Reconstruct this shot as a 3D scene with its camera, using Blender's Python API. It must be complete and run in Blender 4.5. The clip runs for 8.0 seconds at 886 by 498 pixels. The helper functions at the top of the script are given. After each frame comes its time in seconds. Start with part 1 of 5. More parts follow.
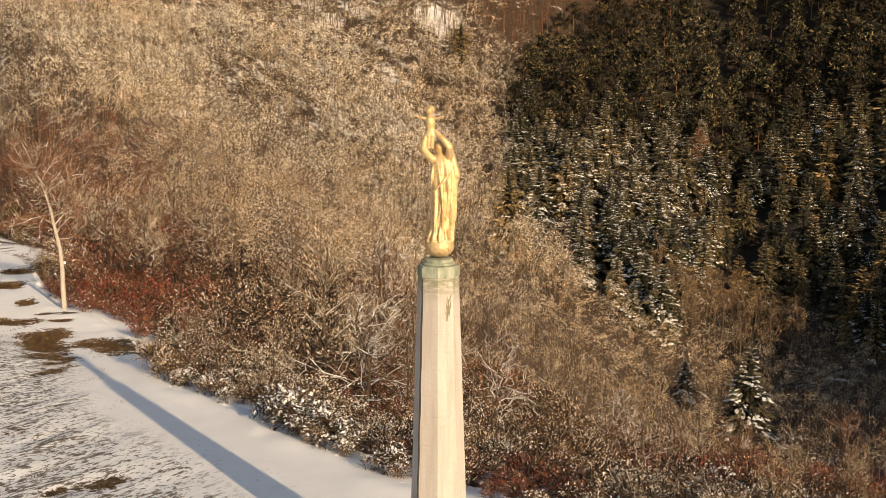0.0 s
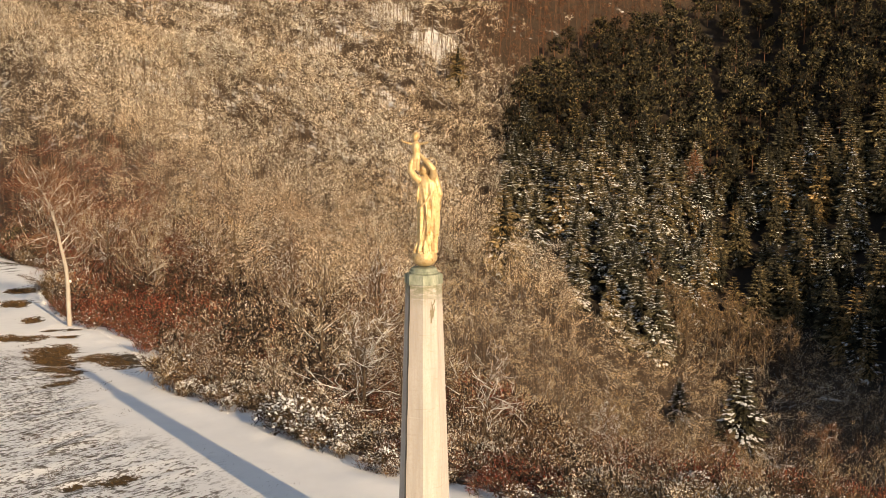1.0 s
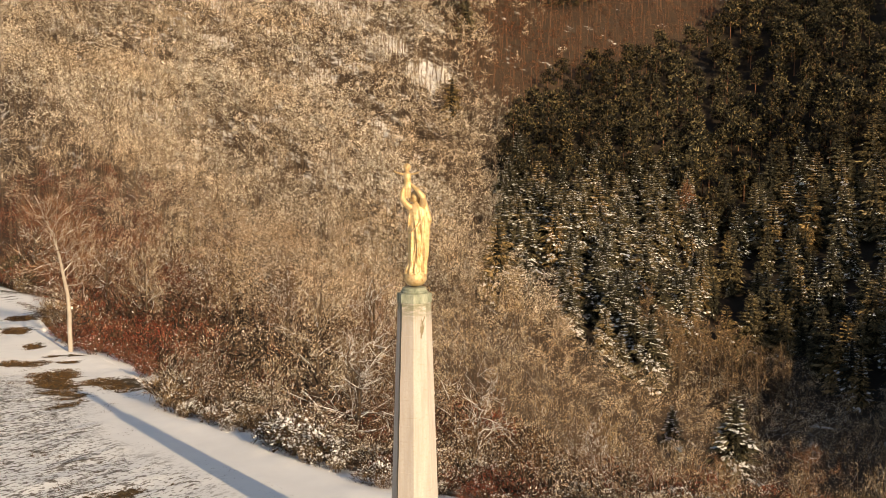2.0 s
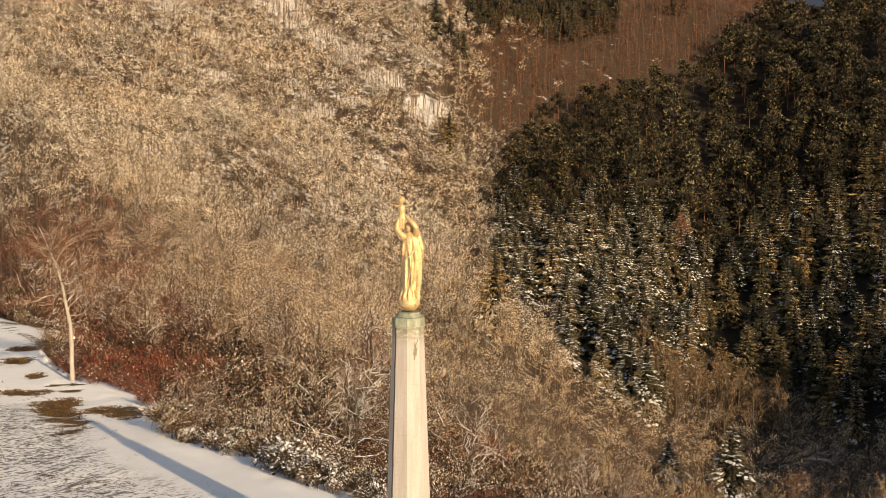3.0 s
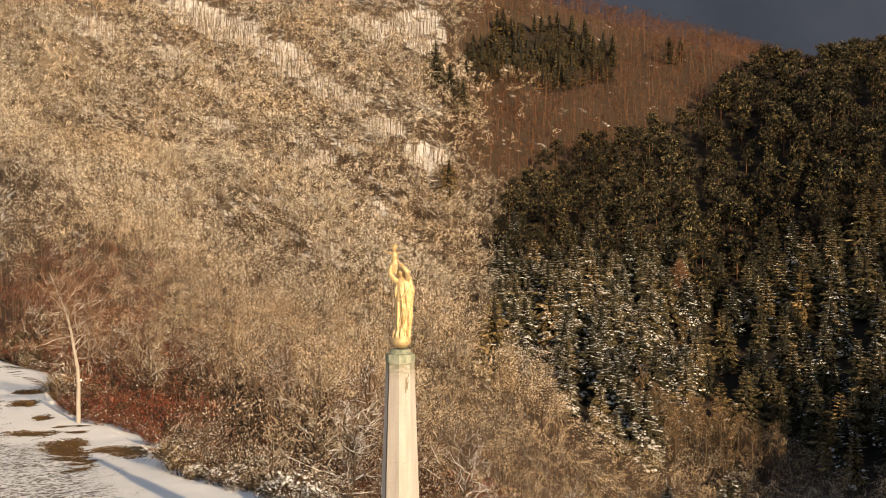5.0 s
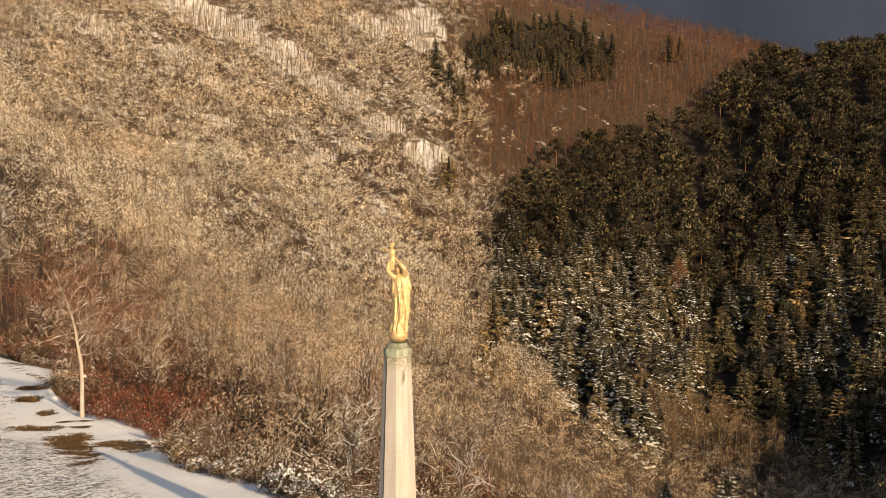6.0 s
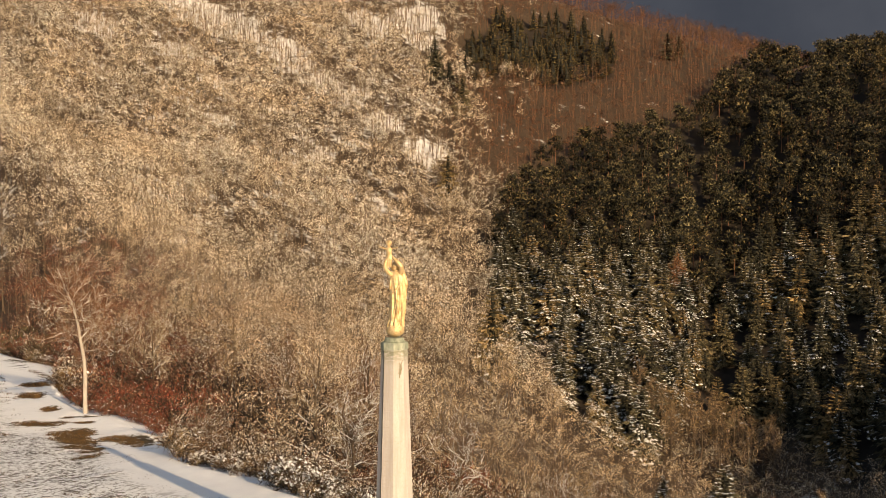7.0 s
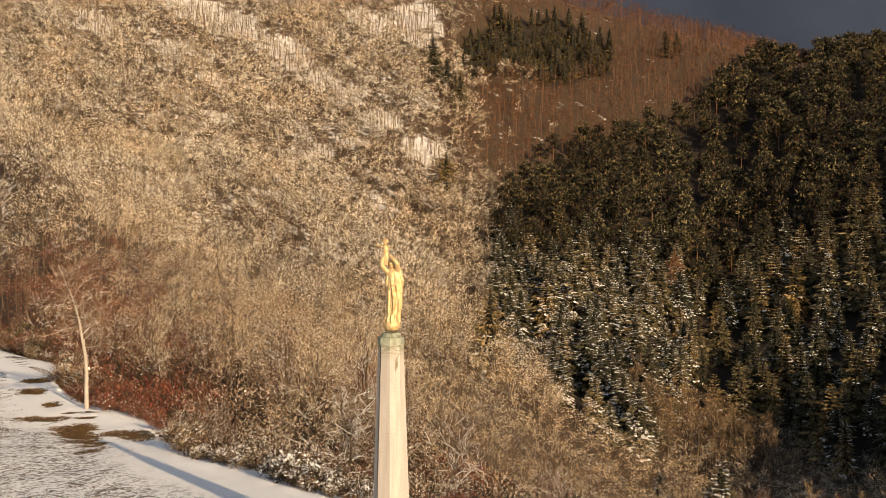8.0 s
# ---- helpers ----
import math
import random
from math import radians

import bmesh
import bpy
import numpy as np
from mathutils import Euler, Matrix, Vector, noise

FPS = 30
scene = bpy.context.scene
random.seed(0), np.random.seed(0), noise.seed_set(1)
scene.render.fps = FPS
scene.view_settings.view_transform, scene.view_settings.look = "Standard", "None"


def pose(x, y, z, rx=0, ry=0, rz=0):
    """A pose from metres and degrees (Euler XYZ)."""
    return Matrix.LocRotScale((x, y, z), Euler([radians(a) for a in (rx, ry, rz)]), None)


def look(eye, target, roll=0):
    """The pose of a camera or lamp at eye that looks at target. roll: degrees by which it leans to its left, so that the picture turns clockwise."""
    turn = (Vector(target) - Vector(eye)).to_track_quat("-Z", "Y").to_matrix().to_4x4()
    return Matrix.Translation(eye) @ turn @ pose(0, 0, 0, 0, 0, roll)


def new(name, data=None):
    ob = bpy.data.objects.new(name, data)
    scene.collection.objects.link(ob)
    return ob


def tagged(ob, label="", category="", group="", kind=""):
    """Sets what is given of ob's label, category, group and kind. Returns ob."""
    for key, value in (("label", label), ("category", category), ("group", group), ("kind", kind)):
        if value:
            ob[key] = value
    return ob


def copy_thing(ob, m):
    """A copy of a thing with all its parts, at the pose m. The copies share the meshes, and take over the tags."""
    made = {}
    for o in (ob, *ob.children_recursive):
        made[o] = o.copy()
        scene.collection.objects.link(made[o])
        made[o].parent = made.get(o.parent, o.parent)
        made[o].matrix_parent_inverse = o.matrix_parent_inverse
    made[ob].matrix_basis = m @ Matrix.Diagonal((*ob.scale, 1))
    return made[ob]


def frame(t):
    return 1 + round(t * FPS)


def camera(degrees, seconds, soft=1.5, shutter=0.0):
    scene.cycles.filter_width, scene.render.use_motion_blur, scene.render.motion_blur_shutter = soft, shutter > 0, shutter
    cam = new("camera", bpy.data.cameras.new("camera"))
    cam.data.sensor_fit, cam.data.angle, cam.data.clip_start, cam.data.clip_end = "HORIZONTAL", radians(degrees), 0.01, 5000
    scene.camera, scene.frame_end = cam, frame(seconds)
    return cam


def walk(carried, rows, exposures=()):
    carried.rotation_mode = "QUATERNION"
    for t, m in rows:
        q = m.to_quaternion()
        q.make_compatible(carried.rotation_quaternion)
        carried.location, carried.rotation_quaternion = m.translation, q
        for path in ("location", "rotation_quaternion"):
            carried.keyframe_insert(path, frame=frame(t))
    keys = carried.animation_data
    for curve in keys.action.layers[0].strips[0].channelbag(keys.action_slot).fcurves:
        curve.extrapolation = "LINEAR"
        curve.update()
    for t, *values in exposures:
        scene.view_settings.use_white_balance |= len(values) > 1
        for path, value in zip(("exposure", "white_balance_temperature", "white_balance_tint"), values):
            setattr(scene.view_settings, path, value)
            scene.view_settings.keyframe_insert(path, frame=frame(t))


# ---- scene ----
cam = camera(49.3, 8.0, soft=0.6)
# seconds, eye (x, y, z), yaw, pitch: the drone backs away from the statue while its camera tips up
ROWS = [
    (0.0, 0.47, -21.14, 12.89, 0.63, -8.55),
    (0.5, 0.67, -22.60, 12.97, 0.59, -7.96),
    (1.0, 0.84, -23.97, 13.00, 0.49, -7.22),
    (1.5, 0.94, -25.17, 13.03, 0.32, -6.38),
    (3.0, 1.20, -28.15, 13.06, 0.04, -3.52),
    (3.5, 1.29, -28.99, 13.08, 0.01, -2.54),
    (4.0, 1.39, -29.76, 13.11, 0.04, -1.44),
    (4.5, 1.50, -30.49, 13.13, 0.07, -0.78),
    (6.0, 1.75, -32.47, 13.16, 0.08, -0.94),
    (6.5, 1.83, -33.08, 13.17, 0.08, -1.02),
    (7.0, 1.91, -33.77, 13.19, 0.06, -1.06),
    (7.5, 1.98, -34.40, 13.21, 0.02, -1.13),
    (8.0, 2.04, -34.95, 13.24, -0.04, -1.22),
]
walk(cam, [(t, pose(x, y, z, 90 + pitch, 0, yaw)) for t, x, y, z, yaw, pitch in ROWS], [(0, 0.22, 7900, 13), (8, 0.22, 8100, 13.5)])

# ---- daylight: a low winter sun behind the viewer's right shoulder ----
SUN_AZ, SUN_EL = radians(147.5), radians(18.5)
TO_SUN = Vector((math.sin(SUN_AZ) * math.cos(SUN_EL), math.cos(SUN_AZ) * math.cos(SUN_EL), math.sin(SUN_EL)))
world = bpy.data.worlds.new("sky")
scene.world = world
world.use_nodes = True
_sky = world.node_tree.nodes.new("ShaderNodeTexSky")
_sky.sky_type, _sky.sun_disc = "NISHITA", False
_sky.sun_elevation, _sky.sun_rotation = SUN_EL, SUN_AZ
world.node_tree.links.new(_sky.outputs[0], world.node_tree.nodes["Background"].inputs[0])
world.node_tree.nodes["Background"].inputs[1].default_value = 0.125
sun_lamp = new("sun", bpy.data.lights.new("sun", "SUN"))
sun_lamp.data.energy, sun_lamp.data.angle, sun_lamp.data.color = 5.0, radians(0.6), (1.0, 0.83, 0.6)
sun_lamp.matrix_world = look(TO_SUN * 900, (0, 0, 0))

# ---- the lie of the land ----
CAP = 9.2  # height of the column's cap over its foot; the profiles below are counted from the cap


def smooth01(a, b, v):
    k = np.clip((np.asarray(v, float) - a) / float(b - a), 0, 1)
    return k * k * (3 - 2 * k)


TABLE = np.random.RandomState(5).rand(256, 256)


def vnoise(x, y, size, shift=0):
    """Smooth noise from 0 to 1 over the plan, with bumps of that size."""
    fx, fy = np.asarray(x) / size + 37.3 * shift, np.asarray(y) / size + 11.9 * shift
    ix, iy = np.floor(fx).astype(int), np.floor(fy).astype(int)
    kx, ky = fx - ix, fy - iy
    kx, ky = kx * kx * (3 - 2 * kx), ky * ky * (3 - 2 * ky)
    a, b = TABLE[ix % 256, iy % 256], TABLE[(ix + 1) % 256, iy % 256]
    c, d = TABLE[ix % 256, (iy + 1) % 256], TABLE[(ix + 1) % 256, (iy + 1) % 256]
    return (a * (1 - kx) + b * kx) * (1 - ky) + (c * (1 - kx) + d * kx) * ky


FAR = np.array([0, 30, 60, 90, 120, 160, 200, 250, 300, 350, 400, 450, 500, 560, 620, 700, 800, 950, 1200, 1600], float)
FAN = np.array([-1.6, -0.9, -0.45, -0.225, -0.05, 0.045, 0.15, 0.3, 0.45, 0.65, 1.2])


def valley(*pairs):
    return np.interp(FAR, pairs[0::2], pairs[1::2])


# long sections of the valley, from the left flank to the right one: distance, height
SECTIONS = np.array([
    valley(0, 0, 60, 10, 160, 40, 370, 110, 700, 260, 1200, 340),
    valley(0, -4, 60, 0, 110, 6, 160, 14, 260, 40, 370, 75, 500, 120, 700, 210, 1200, 320),
    valley(0, -5, 60, -5, 80, -4.2, 110, -2.8, 160, 0.8, 260, 14, 370, 40, 500, 88, 600, 132, 760, 218, 1000, 310, 1200, 330),
    valley(0, -8, 50, -8.8, 65, -10.3, 100, -12, 150, -13, 230, -11.4, 330, 1.2, 440, 34, 560, 91, 660, 149, 800, 234, 1000, 310, 1200, 330),
    valley(0, -9, 70, -13.9, 110, -18.9, 180, -25, 260, -25.6, 340, -12.8, 430, 15.6, 540, 69, 680, 156, 800, 226, 950, 285, 1200, 300),
    valley(0, -10, 70, -16, 120, -23.8, 200, -34, 270, -33, 330, -26.8, 420, -4.4, 500, 35, 620, 100, 720, 166, 800, 223, 900, 237, 1200, 180),
    valley(0, -14, 70, -22, 120, -36, 200, -52, 270, -50, 320, -38, 370, -20, 420, -2, 500, 32, 600, 84, 700, 139, 800, 195, 900, 200, 1200, 150),
    valley(0, -20, 60, -26, 120, -46, 200, -66, 290, -70, 330, -60.6, 370, -46.7, 410, -28, 450, -5, 500, 23, 560, 58, 640, 107, 740, 168, 800, 169, 1200, 95),
    valley(0, -22, 60, -30, 120, -50, 230, -65, 280, -59, 340, -42.6, 400, -4, 480, 48, 560, 107, 620, 123, 700, 118, 1200, 40),
    valley(0, -25, 60, -36, 120, -47, 160, -41, 200, -32, 240, -19, 280, -12, 340, 8, 400, 45, 480, 90, 560, 120, 700, 100, 1200, 40),
    valley(0, -25, 60, -32, 120, -30, 170, -10, 200, 4, 280, 21, 400, 45, 560, 80, 1200, 60),
])
FINE_U, FINE_Y = np.linspace(-1.6, 1.2, 113), np.linspace(0, 1600, 161)
_rows = np.array([np.interp(FINE_Y, FAR, row) for row in SECTIONS])
_grid = np.array([np.interp(FINE_U, FAN, _rows[:, j]) for j in range(len(FINE_Y))])
for _ in range(3):
    _pad = np.pad(_grid, ((1, 1), (2, 2)), mode="edge")
    _grid = (_pad[1:-1, 1:-3] + _pad[1:-1, 3:-1] + _pad[1:-1, 2:-2] + _pad[:-2, 2:-2] + _pad[2:, 2:-2]) / 5


def edge_y(x):
    """The outer edge of the snowy track, beyond which the wooded slope falls away."""
    return np.interp(x, [-220, -69.5, -59.5, -48.7, -43, -34.8, -29.4, -25.4, -22.3, -19.2, -16.2, -14.3, -12.2, -9.8, -7.6, -4.5, -3, -1, 5, 30, 220],
                     [330, 124.8, 113.2, 90.6, 76.6, 61.7, 56.5, 50.4, 45, 38.2, 30.5, 27.4, 25.6, 22.4, 18.9, 14.9, 12.2, 10.7, 5, -12, -120])


def beyond(x, y):
    return (y - edge_y(x)) * 0.52


def grown(y):
    """How much larger bushes and trees grow towards the lower end of the track."""
    return np.clip(1 + (np.asarray(y, float) - 12) / 60, 1, 2.3)


def shoulder(y):
    """The fall of the open shoulder on which the monument stands."""
    return -0.10 * np.clip(y - 8, 0, 42) - 0.05 * np.clip(y - 50, 0, 110)


def height(x, y):
    x, y = np.asarray(x, float), np.asarray(y, float)
    reach = np.clip(y + 29, 0, 1590)
    u = np.clip((x - 1.4) / np.maximum(reach, 40), -1.59, 1.19)
    fi, fj = (u + 1.6) / 0.025, reach / 10
    i, j = np.clip(fi.astype(int), 0, 111), np.clip(fj.astype(int), 0, 159)
    a, b = fi - i, fj - j
    far = (_grid[j, i] * (1 - a) + _grid[j, i + 1] * a) * (1 - b) + (_grid[j + 1, i] * (1 - a) + _grid[j + 1, i + 1] * a) * b
    far = far - 9 * smooth01(70, 160, reach) - 4 * smooth01(160, 400, reach)
    far = far + 5 * (vnoise(x, y, 60, 1) - 0.5) * smooth01(120, 300, reach) + 12 * (vnoise(x, y, 150, 2) - 0.5) * smooth01(300, 600, reach)
    rib = vnoise((x * 0.53 - y * 0.85) * 0.16, x * 0.85 + y * 0.53, 30, 33) - 0.5
    far = far + 11 * rib * smooth01(220, 380, reach) * (1 - smooth01(-0.02, 0.12, u))
    s = beyond(x, y)
    fall = np.where(s > 0, 0.42 * np.sqrt(s * s + 4) - 0.84, 0)
    near = -CAP + shoulder(y) - np.minimum(fall, 30)
    k = smooth01(52, 105, reach) * smooth01(6, 48, s)
    return CAP + near * (1 - k) + far * k


# ---- materials ----


class Nodes:
    """A short way to write a node material."""

    def __init__(self, name, rough=0.8, metal=0.0):
        self.m = bpy.data.materials.new(name)
        self.m.use_nodes = True
        self.t = self.m.node_tree
        self.b = self.t.nodes["Principled BSDF"]
        self.b.inputs["Roughness"].default_value, self.b.inputs["Metallic"].default_value = rough, metal
        self.b.inputs["Specular IOR Level"].default_value = 0.3

    def add(self, kind, **values):
        n = self.t.nodes.new("ShaderNode" + kind)
        for k, v in values.items():
            setattr(n, k, v)
        return n

    def put(self, socket, value):
        if isinstance(value, bpy.types.NodeSocket):
            self.t.links.new(value, socket)
        else:
            socket.default_value = value

    def coords(self, which="Object"):
        return self.add("TexCoord").outputs[which]

    def noise(self, scale, detail=4.0, rough=0.6, at=None, stretch=None, turn=0.0):
        n = self.add("TexNoise")
        n.inputs["Scale"].default_value, n.inputs["Detail"].default_value, n.inputs["Roughness"].default_value = scale, detail, rough
        at = at or self.coords()
        if stretch:
            mp = self.add("Mapping")
            mp.vector_type = "TEXTURE"
            mp.inputs["Scale"].default_value, mp.inputs["Rotation"].default_value = [1 / v for v in stretch], (0, 0, turn)
            self.put(mp.inputs[0], at)
            at = mp.outputs[0]
        self.put(n.inputs["Vector"], at)
        return n.outputs["Fac"]

    def ramp(self, fac, *stops):
        n = self.add("ValToRGB")
        el = n.color_ramp.elements
        while len(el) < len(stops):
            el.new(0.5)
        for e, (at, c) in zip(el, stops):
            e.position, e.color = at, (*c, 1) if len(c) == 3 else c
        self.put(n.inputs[0], fac)
        return n.outputs[0]

    def mix(self, fac, a, b, how="MIX"):
        n = self.add("Mix", data_type="RGBA", blend_type=how)
        self.put(n.inputs[0], fac)
        for s, v in ((n.inputs[6], a), (n.inputs[7], b)):
            self.put(s, (*v, 1) if isinstance(v, tuple) else v)
        return n.outputs[2]

    def math(self, op, a, b=0.0):
        n = self.add("Math", operation=op)
        self.put(n.inputs[0], a), self.put(n.inputs[1], b)
        return n.outputs[0]

    def step(self, v, lo, hi):
        n = self.add("MapRange", interpolation_type="SMOOTHSTEP")
        self.put(n.inputs[0], v)
        self.put(n.inputs[1], lo), self.put(n.inputs[2], hi)
        return n.outputs[0]

    def attr(self, name):
        return self.add("Attribute", attribute_name=name).outputs["Fac"]

    def island(self):
        return self.add("NewGeometry").outputs["Random Per Island"]

    def rand(self):
        return self.add("ObjectInfo").outputs["Random"]

    def done(self, colour, bump=None, strength=0.4, dist=0.02):
        self.put(self.b.inputs["Base Color"], (*colour, 1) if isinstance(colour, tuple) else colour)
        if bump is not None:
            n = self.add("Bump")
            n.inputs["Strength"].default_value, n.inputs["Distance"].default_value = strength, dist
            self.put(n.inputs["Height"], bump)
            self.put(self.b.inputs["Normal"], n.outputs[0])
        return self.m


def twig_material(name, dark, mid, pale, frost, share, patch=30.0, warm=(1.0, 0.75, 0.55), per_tree=False):
    """Bare twigs: each its own tone, some of them rimmed with frost, the wood's tint drifting over the slope."""
    n = Nodes(name, 0.85)
    tone = n.ramp(n.island(), (0.0, dark), (0.3, dark), (0.55 - share / 3, mid), (1 - share - 0.02, pale), (1 - share, frost))
    drift = n.step(n.noise(1 / patch, 3.0), 0.35, 0.65)
    if per_tree:
        tone = n.mix(1.0, tone, n.ramp(n.attr("tree"), (0.0, (0.35, 0.33, 0.31)), (0.5, (0.85, 0.84, 0.82)), (1.0, (1.25, 1.22, 1.18))), "MULTIPLY")
    tint = n.mix(drift, (1.0, 1.0, 1.0), warm)
    return n.done(n.mix(1.0, tone, tint, "MULTIPLY"))


def leaf_material(name, *tones, varied=False):
    """Leaves or needles, each its own tone; varied: from tree to tree, from blue-green to straw."""
    n = Nodes(name, 0.75)
    k = len(tones) - 1
    c = n.ramp(n.island(), *[(i / k, t) for i, t in enumerate(tones)])
    drift = ((0, (0.38, 0.42, 0.44)), (0.45, (0.8, 0.82, 0.78)), (0.8, (1.35, 1.22, 1.0)), (1, (1.9, 1.5, 1.05))) if varied else ((0, (0.75, 0.75, 0.75)), (1, (1.15, 1.1, 1.0)))
    return n.done(n.mix(1.0, c, n.ramp(n.rand(), *drift), "MULTIPLY"))


FROST_TWIG = twig_material("frosted_twigs", (0.05, 0.032, 0.018), (0.2, 0.14, 0.08), (0.42, 0.33, 0.21), (0.84, 0.78, 0.68), 0.25, 15.0, (1.0, 0.85, 0.7))
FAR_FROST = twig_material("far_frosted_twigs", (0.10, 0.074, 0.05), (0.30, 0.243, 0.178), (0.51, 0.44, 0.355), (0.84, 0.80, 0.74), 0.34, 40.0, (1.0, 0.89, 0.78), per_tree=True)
FOOT_TWIG = twig_material("amber_twigs", (0.05, 0.03, 0.016), (0.22, 0.14, 0.068), (0.42, 0.29, 0.155), (0.65, 0.53, 0.38), 0.16, 20.0, (1.0, 0.8, 0.6))
GOLD_TWIG = twig_material("golden_twigs", (0.05, 0.032, 0.016), (0.26, 0.175, 0.085), (0.5, 0.37, 0.2), (0.82, 0.75, 0.62), 0.16, 20.0, (1.0, 0.82, 0.64))
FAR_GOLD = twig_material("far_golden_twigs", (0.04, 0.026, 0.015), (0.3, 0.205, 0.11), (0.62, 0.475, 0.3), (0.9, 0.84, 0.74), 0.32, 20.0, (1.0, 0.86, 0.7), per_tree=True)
RED_TWIG = twig_material("russet_twigs", (0.022, 0.011, 0.007), (0.085, 0.04, 0.021), (0.17, 0.083, 0.045), (0.36, 0.23, 0.15), 0.07, 60.0, per_tree=True)
BUSH_RED_TWIG = twig_material("reddish_twigs", (0.09, 0.045, 0.028), (0.17, 0.085, 0.045), (0.26, 0.14, 0.08), (0.6, 0.55, 0.5), 0.08, 10.0)
NEAR_TWIG = twig_material("near_twigs", (0.022, 0.014, 0.01), (0.08, 0.042, 0.022), (0.24, 0.135, 0.07), (0.88, 0.85, 0.81), 0.10, 6.0, (1.0, 0.68, 0.48))
UNDER_TWIG = twig_material("undergrowth_twigs", (0.035, 0.018, 0.010), (0.16, 0.085, 0.042), (0.34, 0.2, 0.105), (0.88, 0.85, 0.8), 0.09, 7.0, (1.0, 0.8, 0.62), per_tree=True)
UNDER_RED = twig_material("rust_undergrowth", (0.06, 0.017, 0.011), (0.23, 0.052, 0.032), (0.4, 0.1, 0.06), (0.6, 0.42, 0.3), 0.08, 4.0, (1.0, 0.8, 0.7), per_tree=True)
UNDER_GREY = twig_material("snowy_undergrowth", (0.035, 0.026, 0.016), (0.12, 0.085, 0.05), (0.36, 0.27, 0.18), (0.88, 0.86, 0.83), 0.36, 4.0, (1.0, 0.85, 0.7), per_tree=True)
LARCH = twig_material("larch_twigs", (0.09, 0.04, 0.02), (0.26, 0.12, 0.06), (0.4, 0.2, 0.1), (0.5, 0.3, 0.18), 0.1, 20.0)
MID_RED = twig_material("reddish_slope_twigs", (0.03, 0.011, 0.007), (0.15, 0.045, 0.027), (0.27, 0.105, 0.06), (0.8, 0.7, 0.6), 0.05, 12.0, (1.0, 0.75, 0.62), per_tree=True)
MID_TWIG = twig_material("slope_twigs", (0.05, 0.032, 0.02), (0.26, 0.18, 0.11), (0.54, 0.43, 0.3), (0.9, 0.85, 0.77), 0.36, 12.0, (1.0, 0.82, 0.68), per_tree=True)


def bark_material(name, a, b, frost=0.0):
    n = Nodes(name, 0.9)
    g = n.noise(3.0, 6.0, 0.7, stretch=(3, 3, 0.6))
    c = n.ramp(g, (0.3, a), (0.7, b))
    c = n.mix(n.math("MULTIPLY", n.rand(), 0.5), c, (b[0] * 1.3, b[1] * 1.25, b[2] * 1.2))
    if frost:
        up = n.add("NewGeometry").outputs["Normal"]
        sep = n.add("SeparateXYZ")
        n.put(sep.inputs[0], up)
        c = n.mix(n.math("MULTIPLY", n.step(sep.outputs[2], 0.25, 0.6), n.step(n.noise(6.0), 0.5 - frost * 0.3, 0.6)), c, (0.8, 0.81, 0.83))
    return n.done(c, g, 0.6, 0.02)


BARK = bark_material("bark", (0.035, 0.025, 0.018), (0.10, 0.072, 0.05), 0.1)
PALE_BARK = bark_material("pale_bark", (0.15, 0.13, 0.11), (0.42, 0.38, 0.34), 0.2)
RIDGE_BARK = bark_material("ridge_bark", (0.06, 0.03, 0.018), (0.15, 0.078, 0.046))
FAR_BARK = bark_material("far_bark", (0.05, 0.035, 0.024), (0.14, 0.10, 0.07))
DARK_BARK = bark_material("dark_bark", (0.05, 0.036, 0.026), (0.13, 0.09, 0.06), 0.2)
NEEDLE = leaf_material("spruce_needles", (0.018, 0.017, 0.010), (0.06, 0.051, 0.027), (0.13, 0.106, 0.058), (0.30, 0.25, 0.165), varied=True)
FAR_NEEDLE = twig_material("far_spruce_needles", (0.06, 0.048, 0.022), (0.11, 0.084, 0.038), (0.15, 0.113, 0.05), (0.22, 0.16, 0.075), 0.14, 60.0, (1.0, 0.9, 0.7), per_tree=True)
PINE_BARK = bark_material("pine_bark", (0.10, 0.05, 0.03), (0.26, 0.13, 0.075))
# Near-black inside bushes: the shade between twigs is put into the colour.
SHADED_TWIG = leaf_material("shaded_twigs", (0.012, 0.008, 0.005), (0.04, 0.025, 0.016), (0.11, 0.07, 0.045))
# Inside of needle crowns, its deep shade painted as a near-black colour.
SHADED_CORE = leaf_material("shaded_needles", (0.008, 0.008, 0.004), (0.016, 0.014, 0.007))
PINE = twig_material("pine_needles", (0.009, 0.009, 0.005), (0.046, 0.041, 0.02), (0.115, 0.096, 0.048), (0.23, 0.19, 0.108), 0.15, 60.0, (1.0, 0.88, 0.7), per_tree=True)
RUST = leaf_material("rust_leaves", (0.06, 0.014, 0.01), (0.2, 0.036, 0.022), (0.34, 0.062, 0.038), (0.3, 0.09, 0.05), (0.34, 0.14, 0.08))
BROWN = leaf_material("brown_leaves", (0.06, 0.036, 0.018), (0.22, 0.13, 0.065), (0.32, 0.195, 0.10), (0.38, 0.25, 0.14), (0.5, 0.38, 0.25))
OLIVE = leaf_material("olive_leaves", (0.025, 0.028, 0.012), (0.06, 0.06, 0.024), (0.11, 0.09, 0.035), (0.13, 0.10, 0.05))
STRAW = leaf_material("straw_blades", (0.012, 0.007, 0.003), (0.045, 0.025, 0.009), (0.11, 0.062, 0.022), (0.25, 0.145, 0.055))


def snow_material():
    n = Nodes("snow", 0.7)
    g = n.noise(9.0, 5.0)
    return n.done(n.ramp(n.noise(1.5), (0.3, (0.76, 0.77, 0.79)), (0.7, (0.84, 0.84, 0.84))), g, 0.4, 0.03)


